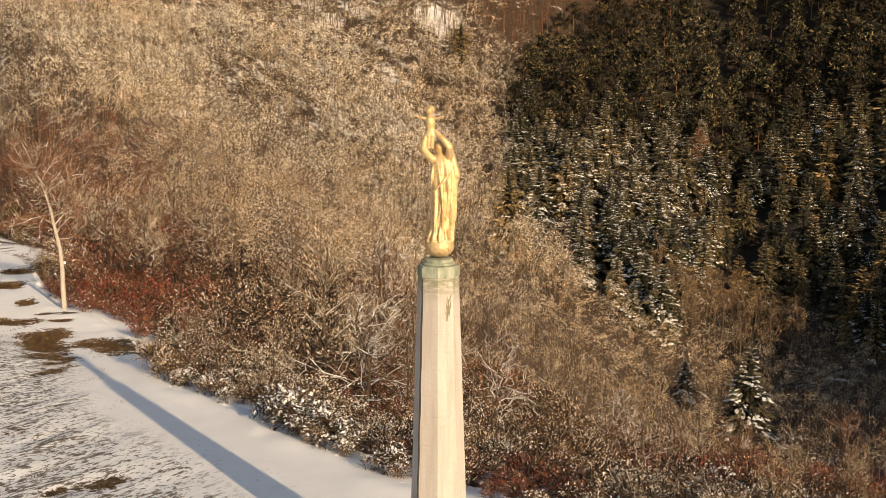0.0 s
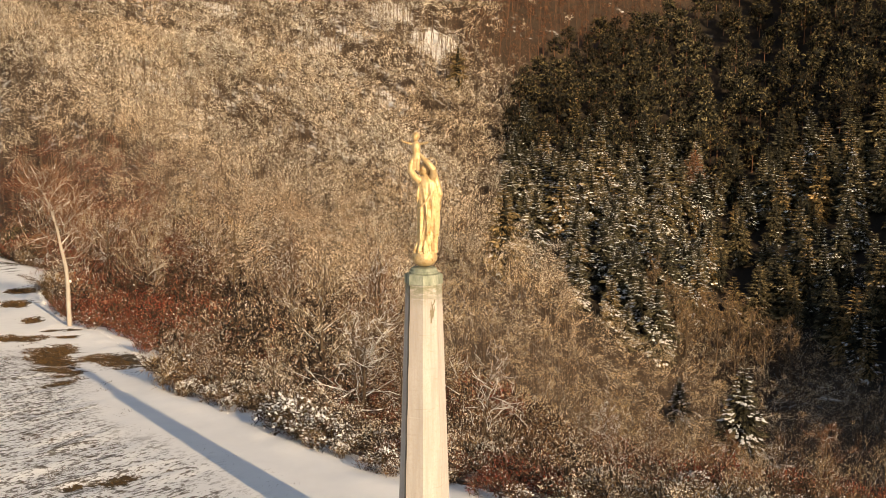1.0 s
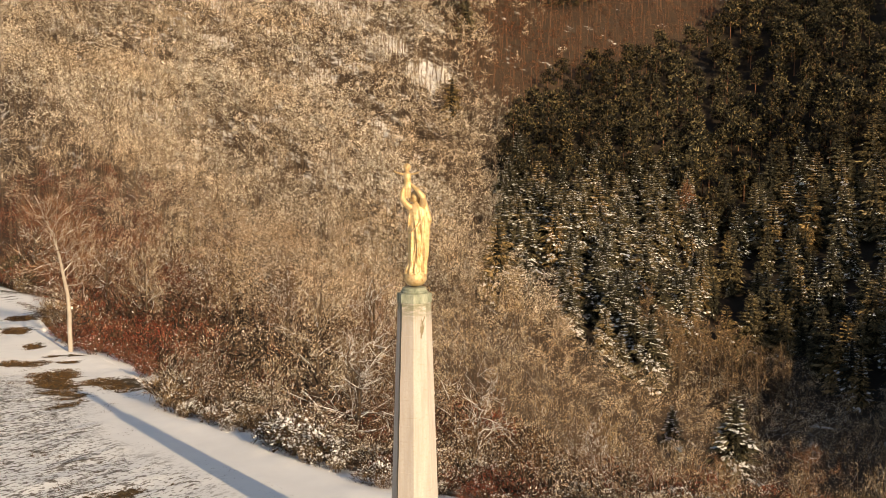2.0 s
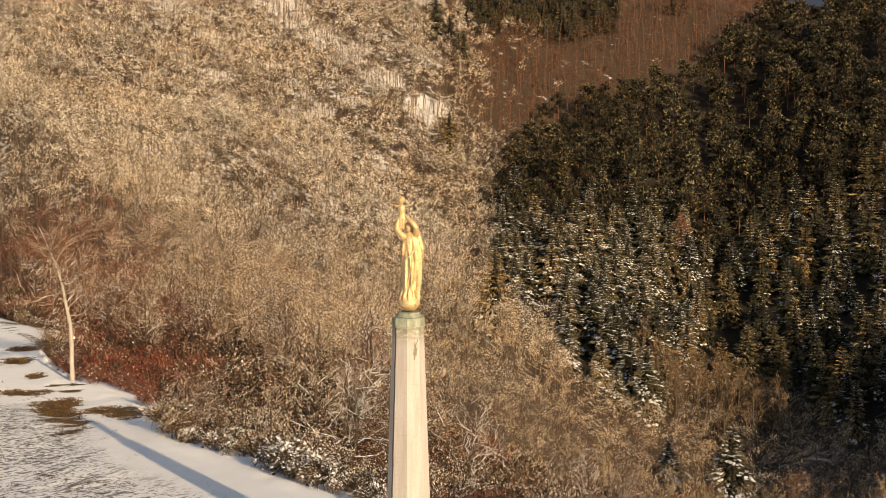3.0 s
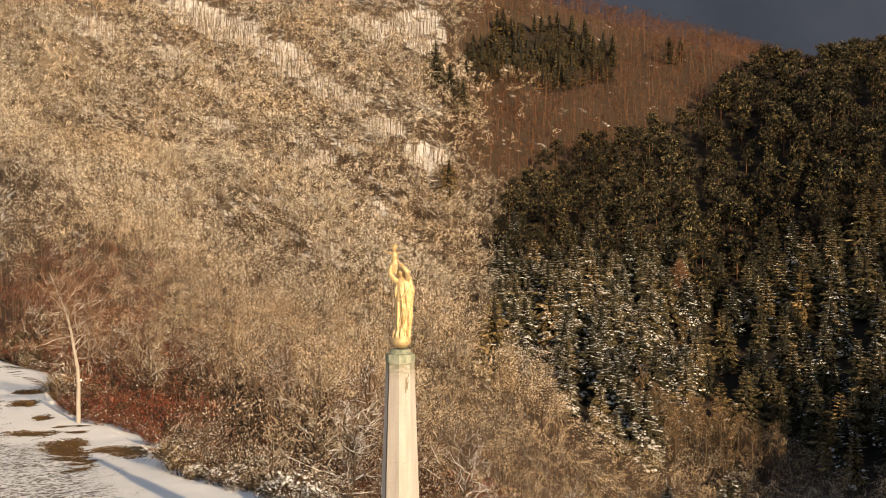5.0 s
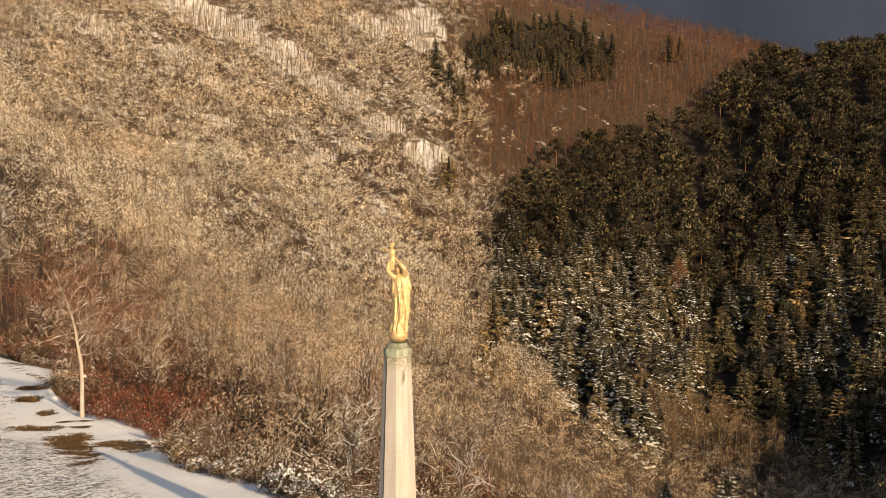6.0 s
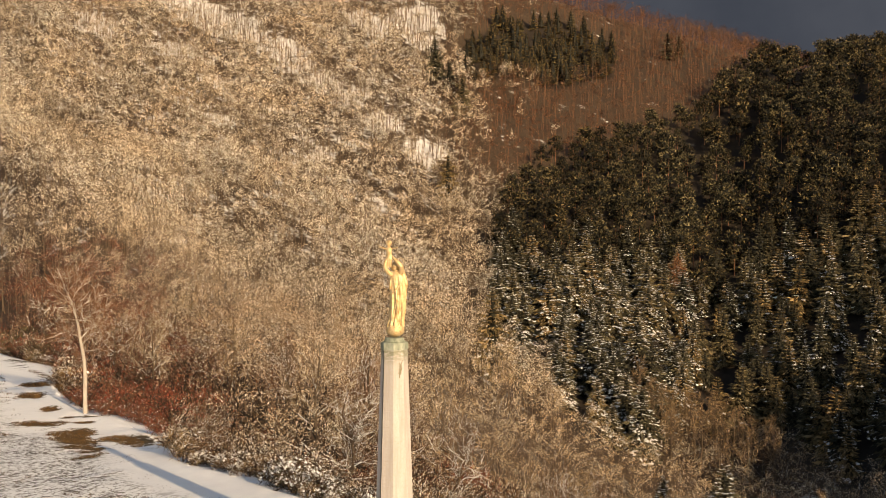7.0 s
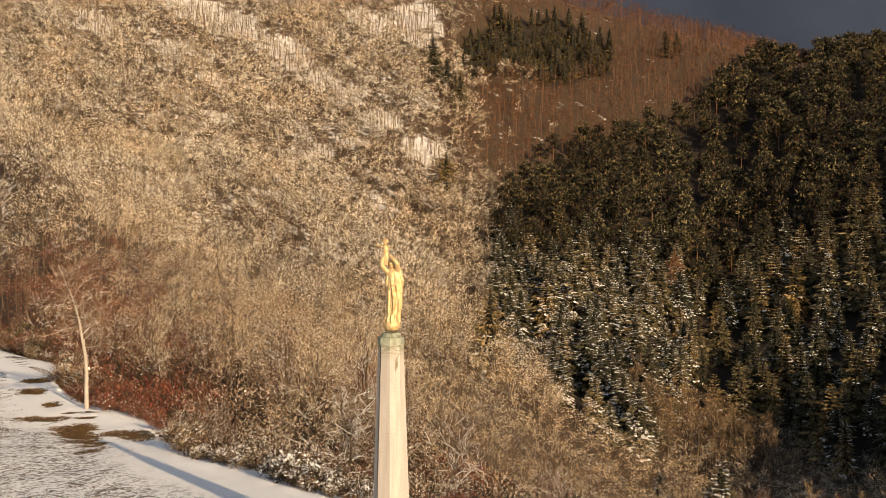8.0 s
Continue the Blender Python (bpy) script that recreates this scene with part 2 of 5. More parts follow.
SNOW = snow_material()


def ground_material():
    """Snow with grass showing through in wind-combed streaks; leaf litter under the trees."""
    n = Nodes("snowy_ground", 0.85)
    at = n.coords()
    fine, broad = n.noise(2.2, 8.0, 0.7, at), n.noise(0.05, 5.0, 0.65, at)
    snow = n.ramp(n.noise(0.7, 6.0, 0.6, at), (0.3, (0.87, 0.865, 0.86)), (0.7, (0.93, 0.925, 0.915)))
    streak = n.noise(0.75, 7.0, 0.72, at, (4.0, 1.0, 1), radians(-24))
    grass = n.ramp(fine, (0.3, (0.018, 0.012, 0.006)), (0.5, (0.06, 0.039, 0.017)), (0.7, (0.14, 0.095, 0.04)))
    thin = n.math("MULTIPLY", n.attr("rough"), n.step(n.math("ADD", streak, n.math("MULTIPLY", n.math("SUBTRACT", n.noise(0.35, 4.0, 0.6, at), 0.5), 0.4)), 0.565, 0.595))
    c = n.mix(n.math("MULTIPLY", thin, 0.8), snow, grass)
    speck = n.math("MULTIPLY", n.attr("rough"), n.step(n.math("ADD", n.noise(2.8, 5.0, 0.7, at, (1.9, 0.8, 1), radians(-24)), n.math("MULTIPLY", n.noise(0.3, 3.0, 0.6, at), 0.25)), 0.655, 0.672))
    c = n.mix(n.math("MULTIPLY", speck, 0.85), c, grass)
    bare = n.step(n.math("ADD", n.attr("bare"), n.math("MULTIPLY", n.math("SUBTRACT", n.noise(2.6, 6.0, 0.75, at), 0.5), 2.2)), 0.52, 0.6)
    c = n.mix(bare, c, grass)
    litter = n.ramp(fine, (0.3, (0.018, 0.012, 0.008)), (0.5, (0.052, 0.033, 0.02)), (0.7, (0.14, 0.09, 0.054)))
    ribs = n.noise(0.16, 5.0, 0.6, at, (0.16, 1.0, 1), radians(-58))
    cover = n.math("ADD", n.math("MULTIPLY", n.noise(0.35, 6.0, 0.7, at), 0.35), n.math("MULTIPLY", n.math("ADD", n.math("MULTIPLY", broad, 0.4), n.math("MULTIPLY", ribs, 0.6)), 0.75))
    cover = n.step(n.math("ADD", cover, n.math("MULTIPLY", n.attr("open"), 0.3)), 0.63, 0.73)
    woods = n.mix(n.math("MULTIPLY", cover, 0.8), litter, snow)
    # near black under the spruces: their shade is coloured into the needle litter
    woods = n.mix(n.attr("needle_shade"), woods, n.ramp(fine, (0.3, (0.008, 0.006, 0.004)), (0.7, (0.03, 0.021, 0.013))))
    edge = n.step(n.math("ADD", n.attr("litter"), n.math("MULTIPLY", n.math("SUBTRACT", n.noise(1.7, 6.0, 0.7, at), 0.5), 1.6)), 0.45, 0.55)
    c = n.mix(edge, c, woods)
    rel = n.math("ADD", n.math("MULTIPLY", streak, n.attr("rough")), n.math("MULTIPLY", fine, 0.25))
    return n.done(c, rel, 0.55, 0.14)


GROUND = ground_material()


def stone_material():
    """Pale cast stone, weathered: grain, drip streaks, a green bloom under the copper."""
    n = Nodes("cast_stone", 0.85)
    at = n.coords()
    sep = n.add("SeparateXYZ")
    n.put(sep.inputs[0], at)
    grain, streak = n.noise(14.0, 8.0, 0.7, at), n.noise(1.0, 6.0, 0.65, at, (7, 7, 0.5))
    c = n.ramp(streak, (0.25, (0.33, 0.30, 0.28)), (0.5, (0.42, 0.388, 0.37)), (0.75, (0.49, 0.463, 0.45)))
    c = n.mix(n.step(grain, 0.42, 0.78), c, (0.4, 0.345, 0.29))
    moss = n.math("MULTIPLY", n.step(sep.outputs[2], CAP - 0.95, CAP - 0.25), n.step(n.noise(4.0, 6.0, 0.7, at, (1, 1, 2.5)), 0.34, 0.56))
    c = n.mix(n.math("MULTIPLY", moss, 0.85), c, (0.17, 0.18, 0.11))
    line = n.math("MULTIPLY", n.step(n.noise(1.4, 5.0, 0.7, at, (1, 1, 9)), 0.6, 0.68), 0.35)
    c = n.mix(line, c, (0.3, 0.25, 0.19))
    return n.done(c, grain, 0.35, 0.01)


def gold_material():
    n = Nodes("gilding", 0.5, 0.42)
    wear = n.noise(7.0, 6.0, 0.7)
    c = n.ramp(wear, (0.28, (0.40, 0.235, 0.095)), (0.44, (0.60, 0.46, 0.27)), (0.58, (0.54, 0.375, 0.185)), (0.72, (0.24, 0.105, 0.035)))
    n.put(n.b.inputs["Roughness"], n.math("ADD", n.math("MULTIPLY", wear, 0.3), 0.38))
    return n.done(c, n.noise(30.0, 4.0), 0.12, 0.01)


def copper_material():
    n = Nodes("verdigris", 0.65, 0.1)
    g = n.noise(5.0, 6.0, 0.7, stretch=(1, 1, 0.35))
    return n.done(n.ramp(g, (0.3, (0.13, 0.155, 0.115)), (0.5, (0.25, 0.275, 0.215)), (0.72, (0.4, 0.41, 0.34))), g, 0.3, 0.01)


def plain_material(name, colour, rough=0.6, metal=0.0):
    n = Nodes(name, rough, metal)
    g = n.noise(12.0, 5.0)
    return n.done(n.mix(g, tuple(v * 0.8 for v in colour), tuple(min(1, v * 1.15) for v in colour)), g, 0.15, 0.004)


STONE, GOLD, COPPER = stone_material(), gold_material(), copper_material()
BLACK_CABLE = plain_material("black_cable", (0.03, 0.03, 0.03), 0.5)
WHITE_PLATE = plain_material("white_plate", (0.78, 0.78, 0.76), 0.5)
STAIN = plain_material("soot_stain", (0.2, 0.17, 0.12), 0.9)

# ---- mesh helpers ----


def mesh_of(name, verts, tris, mats, slots=None, smooth=False):
    me = bpy.data.meshes.new(name)
    verts, tris = np.asarray(verts, np.float32).reshape(-1, 3), np.asarray(tris, np.int32).reshape(-1, 3)
    me.vertices.add(len(verts)), me.loops.add(tris.size), me.polygons.add(len(tris))
    me.vertices.foreach_set("co", verts.ravel())
    me.loops.foreach_set("vertex_index", tris.ravel())
    me.polygons.foreach_set("loop_start", np.arange(0, tris.size, 3, dtype=np.int32))
    for m in mats:
        me.materials.append(m)
    if slots is not None:
        me.polygons.foreach_set("material_index", np.asarray(slots, np.int32))
    me.polygons.foreach_set("use_smooth", np.full(len(tris), smooth))
    me.update(calc_edges=True)
    return me


def part(name, bm, material, parent=None, label=""):
    """Links a bmesh, or a mesh, as one mesh object under a thing or a part."""
    me = bm
    if isinstance(bm, bmesh.types.BMesh):
        me = bpy.data.meshes.new(name)
        bm.to_mesh(me), bm.free()
        me.materials.append(material)
    ob = new(name, me)
    if parent is not None:
        ob.parent = parent
    return tagged(ob, label)


def unit(v):
    return v / np.maximum(np.linalg.norm(v, axis=-1, keepdims=True), 1e-9)


class Soup:
    """Collects loose triangles and thin round sticks."""

    def __init__(self):
        self.v, self.f, self.s, self.n = [], [], [], 0
        self.tone = []

    def _push(self, v, f, slot):
        self.v.append(v.reshape(-1, 3)), self.f.append(f.reshape(-1, 3) + self.n)
        self.s.append(np.full(f.size // 3, slot))
        self.n += v.size // 3

    def slivers(self, rng, base, way, length, width, slot=0):
        """Slender pointed blades, one triangle each."""
        base, way = np.asarray(base, float), unit(np.asarray(way, float))
        side = unit(np.cross(way, rng.normal(size=base.shape))) * (np.broadcast_to(width, len(base))[:, None] / 2)
        tip = base + way * np.broadcast_to(length, len(base))[:, None]
        self._push(np.stack([base - side, base + side, tip], 1), np.arange(len(base) * 3), slot)

    def roofs(self, rng, base, way, length, width, slot=0, drop=0.6, belly=0.55):
        """Drooping boughs: a spine with two sides that hang, like a narrow roof; two triangles each."""
        base, way = np.asarray(base, float), unit(np.asarray(way, float))
        ll, w = np.broadcast_to(length, len(base))[:, None], np.broadcast_to(width, len(base))[:, None] / 2
        side = unit(unit(np.cross(way, [0.0, 0, 1.0])) + rng.normal(0, 0.25, base.shape)) * w
        low = np.array([0, 0, -1.0]) * w * drop * (0.6 + 0.8 * rng.rand(len(base), 1))
        mid = base + way * ll * belly
        k = np.arange(len(base))[:, None] * 4
        self._push(np.stack([base, mid - side + low, base + way * ll + [0, 0, -0.10] * ll, mid + side + low], 1), np.stack([k + [0, 1, 2], k + [0, 2, 3]], 1), slot)

    def core(self, rng, foot, h, r, low, sides, rings, slot=0):
        """The dense, ragged inside of needle trees: one uneven cone a tree, for the colour of the crown's shade."""
        n = len(foot)
        f = np.linspace(low, 0.93, rings)
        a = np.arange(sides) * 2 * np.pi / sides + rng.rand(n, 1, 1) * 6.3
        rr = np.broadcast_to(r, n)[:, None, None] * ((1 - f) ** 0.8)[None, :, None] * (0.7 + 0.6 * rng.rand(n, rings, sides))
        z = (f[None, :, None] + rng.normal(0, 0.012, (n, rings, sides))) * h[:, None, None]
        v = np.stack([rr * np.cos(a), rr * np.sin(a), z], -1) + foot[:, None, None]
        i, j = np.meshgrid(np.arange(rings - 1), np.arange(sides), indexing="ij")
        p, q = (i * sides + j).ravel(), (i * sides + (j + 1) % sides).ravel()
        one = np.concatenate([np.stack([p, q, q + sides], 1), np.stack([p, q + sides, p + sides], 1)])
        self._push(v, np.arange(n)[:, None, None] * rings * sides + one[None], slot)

    def shells(self, rng, at, out, size, slot=0):
        """Tufts that lie round a clump like shingles: quads that face outward, unevenly."""
        out = unit(out + rng.normal(0, 0.45, at.shape))
        a = unit(np.cross(out, rng.normal(size=at.shape)))
        b = np.cross(out, a)
        size = np.broadcast_to(size, len(at))[:, None]
        q = np.stack([at - a * size, at + b * size * 0.7, at + a * size, at - b * size * 0.7], 1)
        k = np.arange(len(at))[:, None] * 4
        self._push(q, np.stack([k + [0, 1, 2], k + [0, 2, 3]], 1), slot)

    def leaves(self, rng, at, size, slot=0, flat=0.0):
        """Small two-triangle leaves or tufts, turned at random; flat: how far they lie level."""
        at = np.asarray(at, float)
        a, b = rng.normal(size=at.shape), rng.normal(size=at.shape)
        a[:, 2] *= 1 - flat
        b[:, 2] *= 1 - flat
        a = unit(a)
        b = unit(b - a * (a * b).sum(1)[:, None])
        size = np.broadcast_to(size, len(at))[:, None]
        q = np.stack([at - a * size, at + b * size * 0.55, at + a * size, at - b * size * 0.55], 1)
        k = np.arange(len(at))[:, None] * 4
        self._push(q, np.stack([k + [0, 1, 2], k + [0, 2, 3]], 1), slot)

    def sticks(self, p0, p1, r0, r1, sides=3, slot=0):
        p0, p1 = np.asarray(p0, float).reshape(-1, 3), np.asarray(p1, float).reshape(-1, 3)
        d = unit(p1 - p0)
        a = unit(np.cross(d, np.where(np.abs(d[:, 2:3]) > 0.9, [[1.0, 0, 0]], [[0, 0, 1.0]])))
        b = np.cross(d, a)
        w = np.arange(sides) * 2 * np.pi / sides
        ring = a[:, None] * np.cos(w)[None, :, None] + b[:, None] * np.sin(w)[None, :, None]
        r0, r1 = np.broadcast_to(r0, len(p0))[:, None, None], np.broadcast_to(r1, len(p0))[:, None, None]
        v = np.concatenate([p0[:, None] + ring * r0, p1[:, None] + ring * r1], 1)
        i = np.arange(sides)
        j = (i + 1) % sides
        f = np.concatenate([np.stack([i, j, j + sides], 1), np.stack([i, j + sides, i + sides], 1)])
        self._push(v, np.arange(len(p0))[:, None, None] * 2 * sides + f[None], slot)

    def mark(self, per):
        """Notes one value a tree for the points pushed since the last mark, which run tree by tree."""
        n = self.n - sum(len(t) for t in self.tone)
        self.tone.append(np.repeat(per, n // len(per)))

    def mesh(self, name, *mats, smooth=False):
        me = mesh_of(name, np.concatenate(self.v), np.concatenate(self.f), mats, np.concatenate(self.s), smooth)
        if self.tone:
            me.attributes.new("tree", "FLOAT", "POINT").data.foreach_set("value", np.concatenate(self.tone).astype(np.float32))
        return me


# ---- the ground: one sheet from the track to the ridges ----


def graded(lo, hi, step, far, end, grow=1.085, most=8.0):
    """Grid lines, fine from lo to hi, wider out to far on either side, and ever wider to the end."""
    mid = list(np.arange(lo, hi + step / 2, step))
    for way, rim in ((1, far[1]), (-1, far[0])):
        out, d = mid[-1] if way > 0 else mid[0], step
        while abs(out) < end:
            d = d * 1.25 if out * way > rim * way else min(d * grow, most)
            out += d * way
            mid = mid + [out] if way > 0 else [out] + mid
    return np.array(mid)


def in_poly(x, y, poly):
    inside = np.zeros(np.shape(x), bool)
    for (ax, ay), (bx, by) in zip(poly, poly[1:] + poly[:1]):
        hit = ((ay > y) != (by > y)) & (x < (bx - ax) * (y - ay) / (by - ay + 1e-12) + ax)
        inside ^= hit
    return inside


BARE_SPOTS = [  # grass that the snow has left: centre, half length, half width, turn in degrees
    (-22.4, 42.2, 4.5, 2.2, -54), (-27.1, 42.2, 9.2, 1.35, -62), (-67.1, 123.3, 4.0, 2.0, 110), (-49.6, 87.5, 3.2, 1.9, 110), (-44.6, 75.8, 2.7, 1.8, 110),
    (-38.5, 64.5, 2.2, 1.0, 110), (-35.0, 54.3, 1.5, 2.2, 90), (-32.0, 58.1, 0.8, 0.6, 0), (-33.9, 58.2, 0.8, 0.5, 0), (-31.4, 55.0, 1.0, 0.7, 0),
    (-11.8, 11.4, 1.0, 0.7, 70), (-10.2, 12.8, 0.5, 0.25, 60), (-13.2, 10.2, 0.5, 0.3, 60), (-29.2, 48.6, 2.4, 1.3, -60),
]
FURROW = [(-68, 121), (-53.5, 99.1), (-45.6, 84.9), (-36.0, 68.0)]


def bare_mask(x, y):
    out = np.zeros(np.shape(x))
    for cx, cy, a, b, turn in BARE_SPOTS:
        c, s = math.cos(radians(turn)), math.sin(radians(turn))
        dx, dy = x - cx, y - cy
        p, q = np.abs((dx * c + dy * s) / a), np.abs((dy * c - dx * s) / b)
        r = (p ** 3 + q ** 3) ** (1 / 3) + 0.7 * (vnoise(x, y, 0.8, 71) - 0.5) + 0.6 * (vnoise(x, y, 2.2, 72) - 0.5)
        out = np.maximum(out, 1.15 - 0.65 * r)
    for (ax, ay), (bx, by) in zip(FURROW, FURROW[1:]):
        k = np.clip(((x - ax) * (bx - ax) + (y - ay) * (by - ay)) / ((bx - ax) ** 2 + (by - ay) ** 2), 0, 1)
        out = np.maximum(out, 0.85 - 0.6 * np.hypot(x - ax - k * (bx - ax), y - ay - k * (by - ay)))
    return np.clip(out, 0, 1)


def track_inside(x, y):
    """Metres inward from the track's outer edge."""
    return -beyond(x, y) / grown(y)


CLEARINGS = [(-179, 680, 24, 10), (-145, 655, 20, 9), (-108, 626, 16, 9), (-97, 604, 12, 7), (-70, 572, 13, 6), (-56, 555, 10, 7), (-30, 521, 13, 6), (-10, 498, 11, 6),
             (-137, 560, 10, 5), (-178, 604, 14, 6), (-52, 685, 20, 9), (-19, 688, 18, 10), (-240, 640, 22, 7), (-14, 658, 12, 6), (-120, 500, 9, 4), (-60, 470, 8, 4)]


def open_ground(x, y):
    out = np.ones(np.shape(x))
    for cx, cy, a, b in CLEARINGS:
        dx, dy = x - cx, y - cy
        p, q = dx * 0.6 - dy * 0.8, dx * 0.8 + dy * 0.6
        out = np.minimum(out, 0.03 + 0.97 * smooth01(0.6, 1.2, np.hypot(p / (1.5 * a), q / (1.9 * b)) + 0.7 * (vnoise(x, y, 9, 73) - 0.5)))
    return out


# where the needle woods stand, in the plan
SPRUCES = [(25, 425), (54, 505), (102, 535), (153, 566), (232, 655), (330, 600), (300, 400), (200, 240), (150, 205), (122, 232), (116, 262), (118, 290), (104, 306), (80, 300), (66, 262), (44, 250), (36, 272), (41, 293), (26, 288), (18, 321)]
HIGH_SPRUCES = [(8, 640), (40, 690), (92, 722), (128, 690), (120, 640), (76, 612), (44, 622), (24, 606)]


def build_ground():
    xs, ys = graded(-44, 8, 0.4, (-400, 380), 2600), graded(-2, 76, 0.4, (-60, 880), 2600)
    gx, gy = np.meshgrid(xs, ys)
    z = height(gx, gy)
    inner = track_inside(gx, gy)
    rough = smooth01(3.0, 5.2, inner + 1.2 * (vnoise(gx, gy, 2.5, 3) - 0.5))
    near = 1 - smooth01(90, 160, np.hypot(gx + 15, gy - 30))
    fall_u, fall_v = gx * 0.94 - gy * 0.34, gx * 0.34 + gy * 0.94
    z += near * rough * (0.13 * (vnoise(fall_u, fall_v * 0.35, 0.9, 4) - 0.5) + 0.25 * (vnoise(gx, gy, 5, 5) - 0.5))
    z += near * 0.16 * np.exp(-((inner - 0.3) / 0.45) ** 2) * (0.6 + 0.8 * vnoise(gx, gy, 1.3, 6))  # the lip along the drop
    z -= 0.10 * bare_mask(gx, gy)
    z += smooth01(1.5, 6, -inner) * 0.5 * (vnoise(gx, gy, 3, 7) - 0.5)
    h, w = gx.shape
    k = np.arange((h - 1) * w).reshape(h - 1, w)[:, :-1].ravel()
    tris = np.concatenate([np.stack([k, k + 1, k + w + 1], 1), np.stack([k, k + w + 1, k + w], 1)])
    me = mesh_of("ground", np.stack([gx, gy, z], -1), tris, [GROUND], smooth=True)
    # where the ground takes the painted shade of the needle woods
    needle_shade = (in_poly(gx, gy, SPRUCES) | in_poly(gx, gy, HIGH_SPRUCES)) * 0.92
    for name, val in (("rough", rough), ("needle_shade", needle_shade), ("bare", bare_mask(gx, gy)), ("open", np.maximum(0.78 * (1 - open_ground(gx, gy)), np.maximum(0.25 * smooth01(200, 380, gy) * smooth01(45, -30, gx + 70 * (vnoise(gx, gy, 45, 9) - 0.5) + 30 * (vnoise(gx, gy, 14, 10) - 0.5)), 0.42 * smooth01(16, 3, beyond(gx, gy)) * smooth01(150, 110, gy)))), ("litter", smooth01(0.9, 2.6, -inner + 1.2 * (vnoise(gx, gy, 1.1, 8) - 0.5)))):
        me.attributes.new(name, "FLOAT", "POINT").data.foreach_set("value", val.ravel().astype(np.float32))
    return tagged(new("ground", me), "snow-covered hillside with a track and wooded slopes below", "ground", kind="structure")


build_ground()


def build_backdrop():
    """A bank of slate-blue snow cloud behind the ridge."""
    n = Nodes("cloud_bank", 1.0)
    g = n.noise(0.0016, 5.0, 0.55)
    c = n.ramp(g, (0.35, (0.040, 0.052, 0.078)), (0.6, (0.056, 0.07, 0.10)), (0.75, (0.10, 0.12, 0.16)))
    n.put(n.b.inputs["Emission Color"], c)
    n.b.inputs["Emission Strength"].default_value = 1.0
    n.b.inputs["Specular IOR Level"].default_value = 0.0
    m = n.done((0.0, 0.0, 0.0))
    a = np.radians(np.linspace(-50, 60, 45))
    r = 3200
    low = np.stack([r * np.sin(a), r * np.cos(a), np.full(45, -200.0)], 1)
    top = np.stack([r * np.sin(a), r * np.cos(a), np.full(45, 1800.0)], 1)
    k = np.arange(44)
    tris = np.concatenate([np.stack([k, k + 1, k + 46], 1), np.stack([k, k + 46, k + 45], 1)])
    tagged(new("backdrop", mesh_of("backdrop", np.concatenate([low, top]), tris, [m], smooth=True)), "dark slate-blue snow cloud behind the ridge", "sky", kind="structure")


build_backdrop()

# ---- the monument ----
MX, MY = 0.12, 1.0  # the column's axis
TURN8 = radians(-113.5)  # the way one of the eight faces looks


def octagon(bm, z, r, turn=TURN8):
    return [bm.verts.new((r * math.cos(turn + math.pi / 8 + i * math.pi / 4), r * math.sin(turn + math.pi / 8 + i * math.pi / 4), z)) for i in range(8)]


def loft(bm, rings, close=True):
    for lo, hi in zip(rings, rings[1:]):
        n = len(lo)
        for i in range(n):
            bm.faces.new((lo[i], lo[(i + 1) % n], hi[(i + 1) % n], hi[i]))
    if close:
        bm.faces.new(rings[0][::-1])
        bm.faces.new(rings[-1])


def shaft_r(z):
    return 0.475 + 0.0345 * (CAP - 0.26 - z)


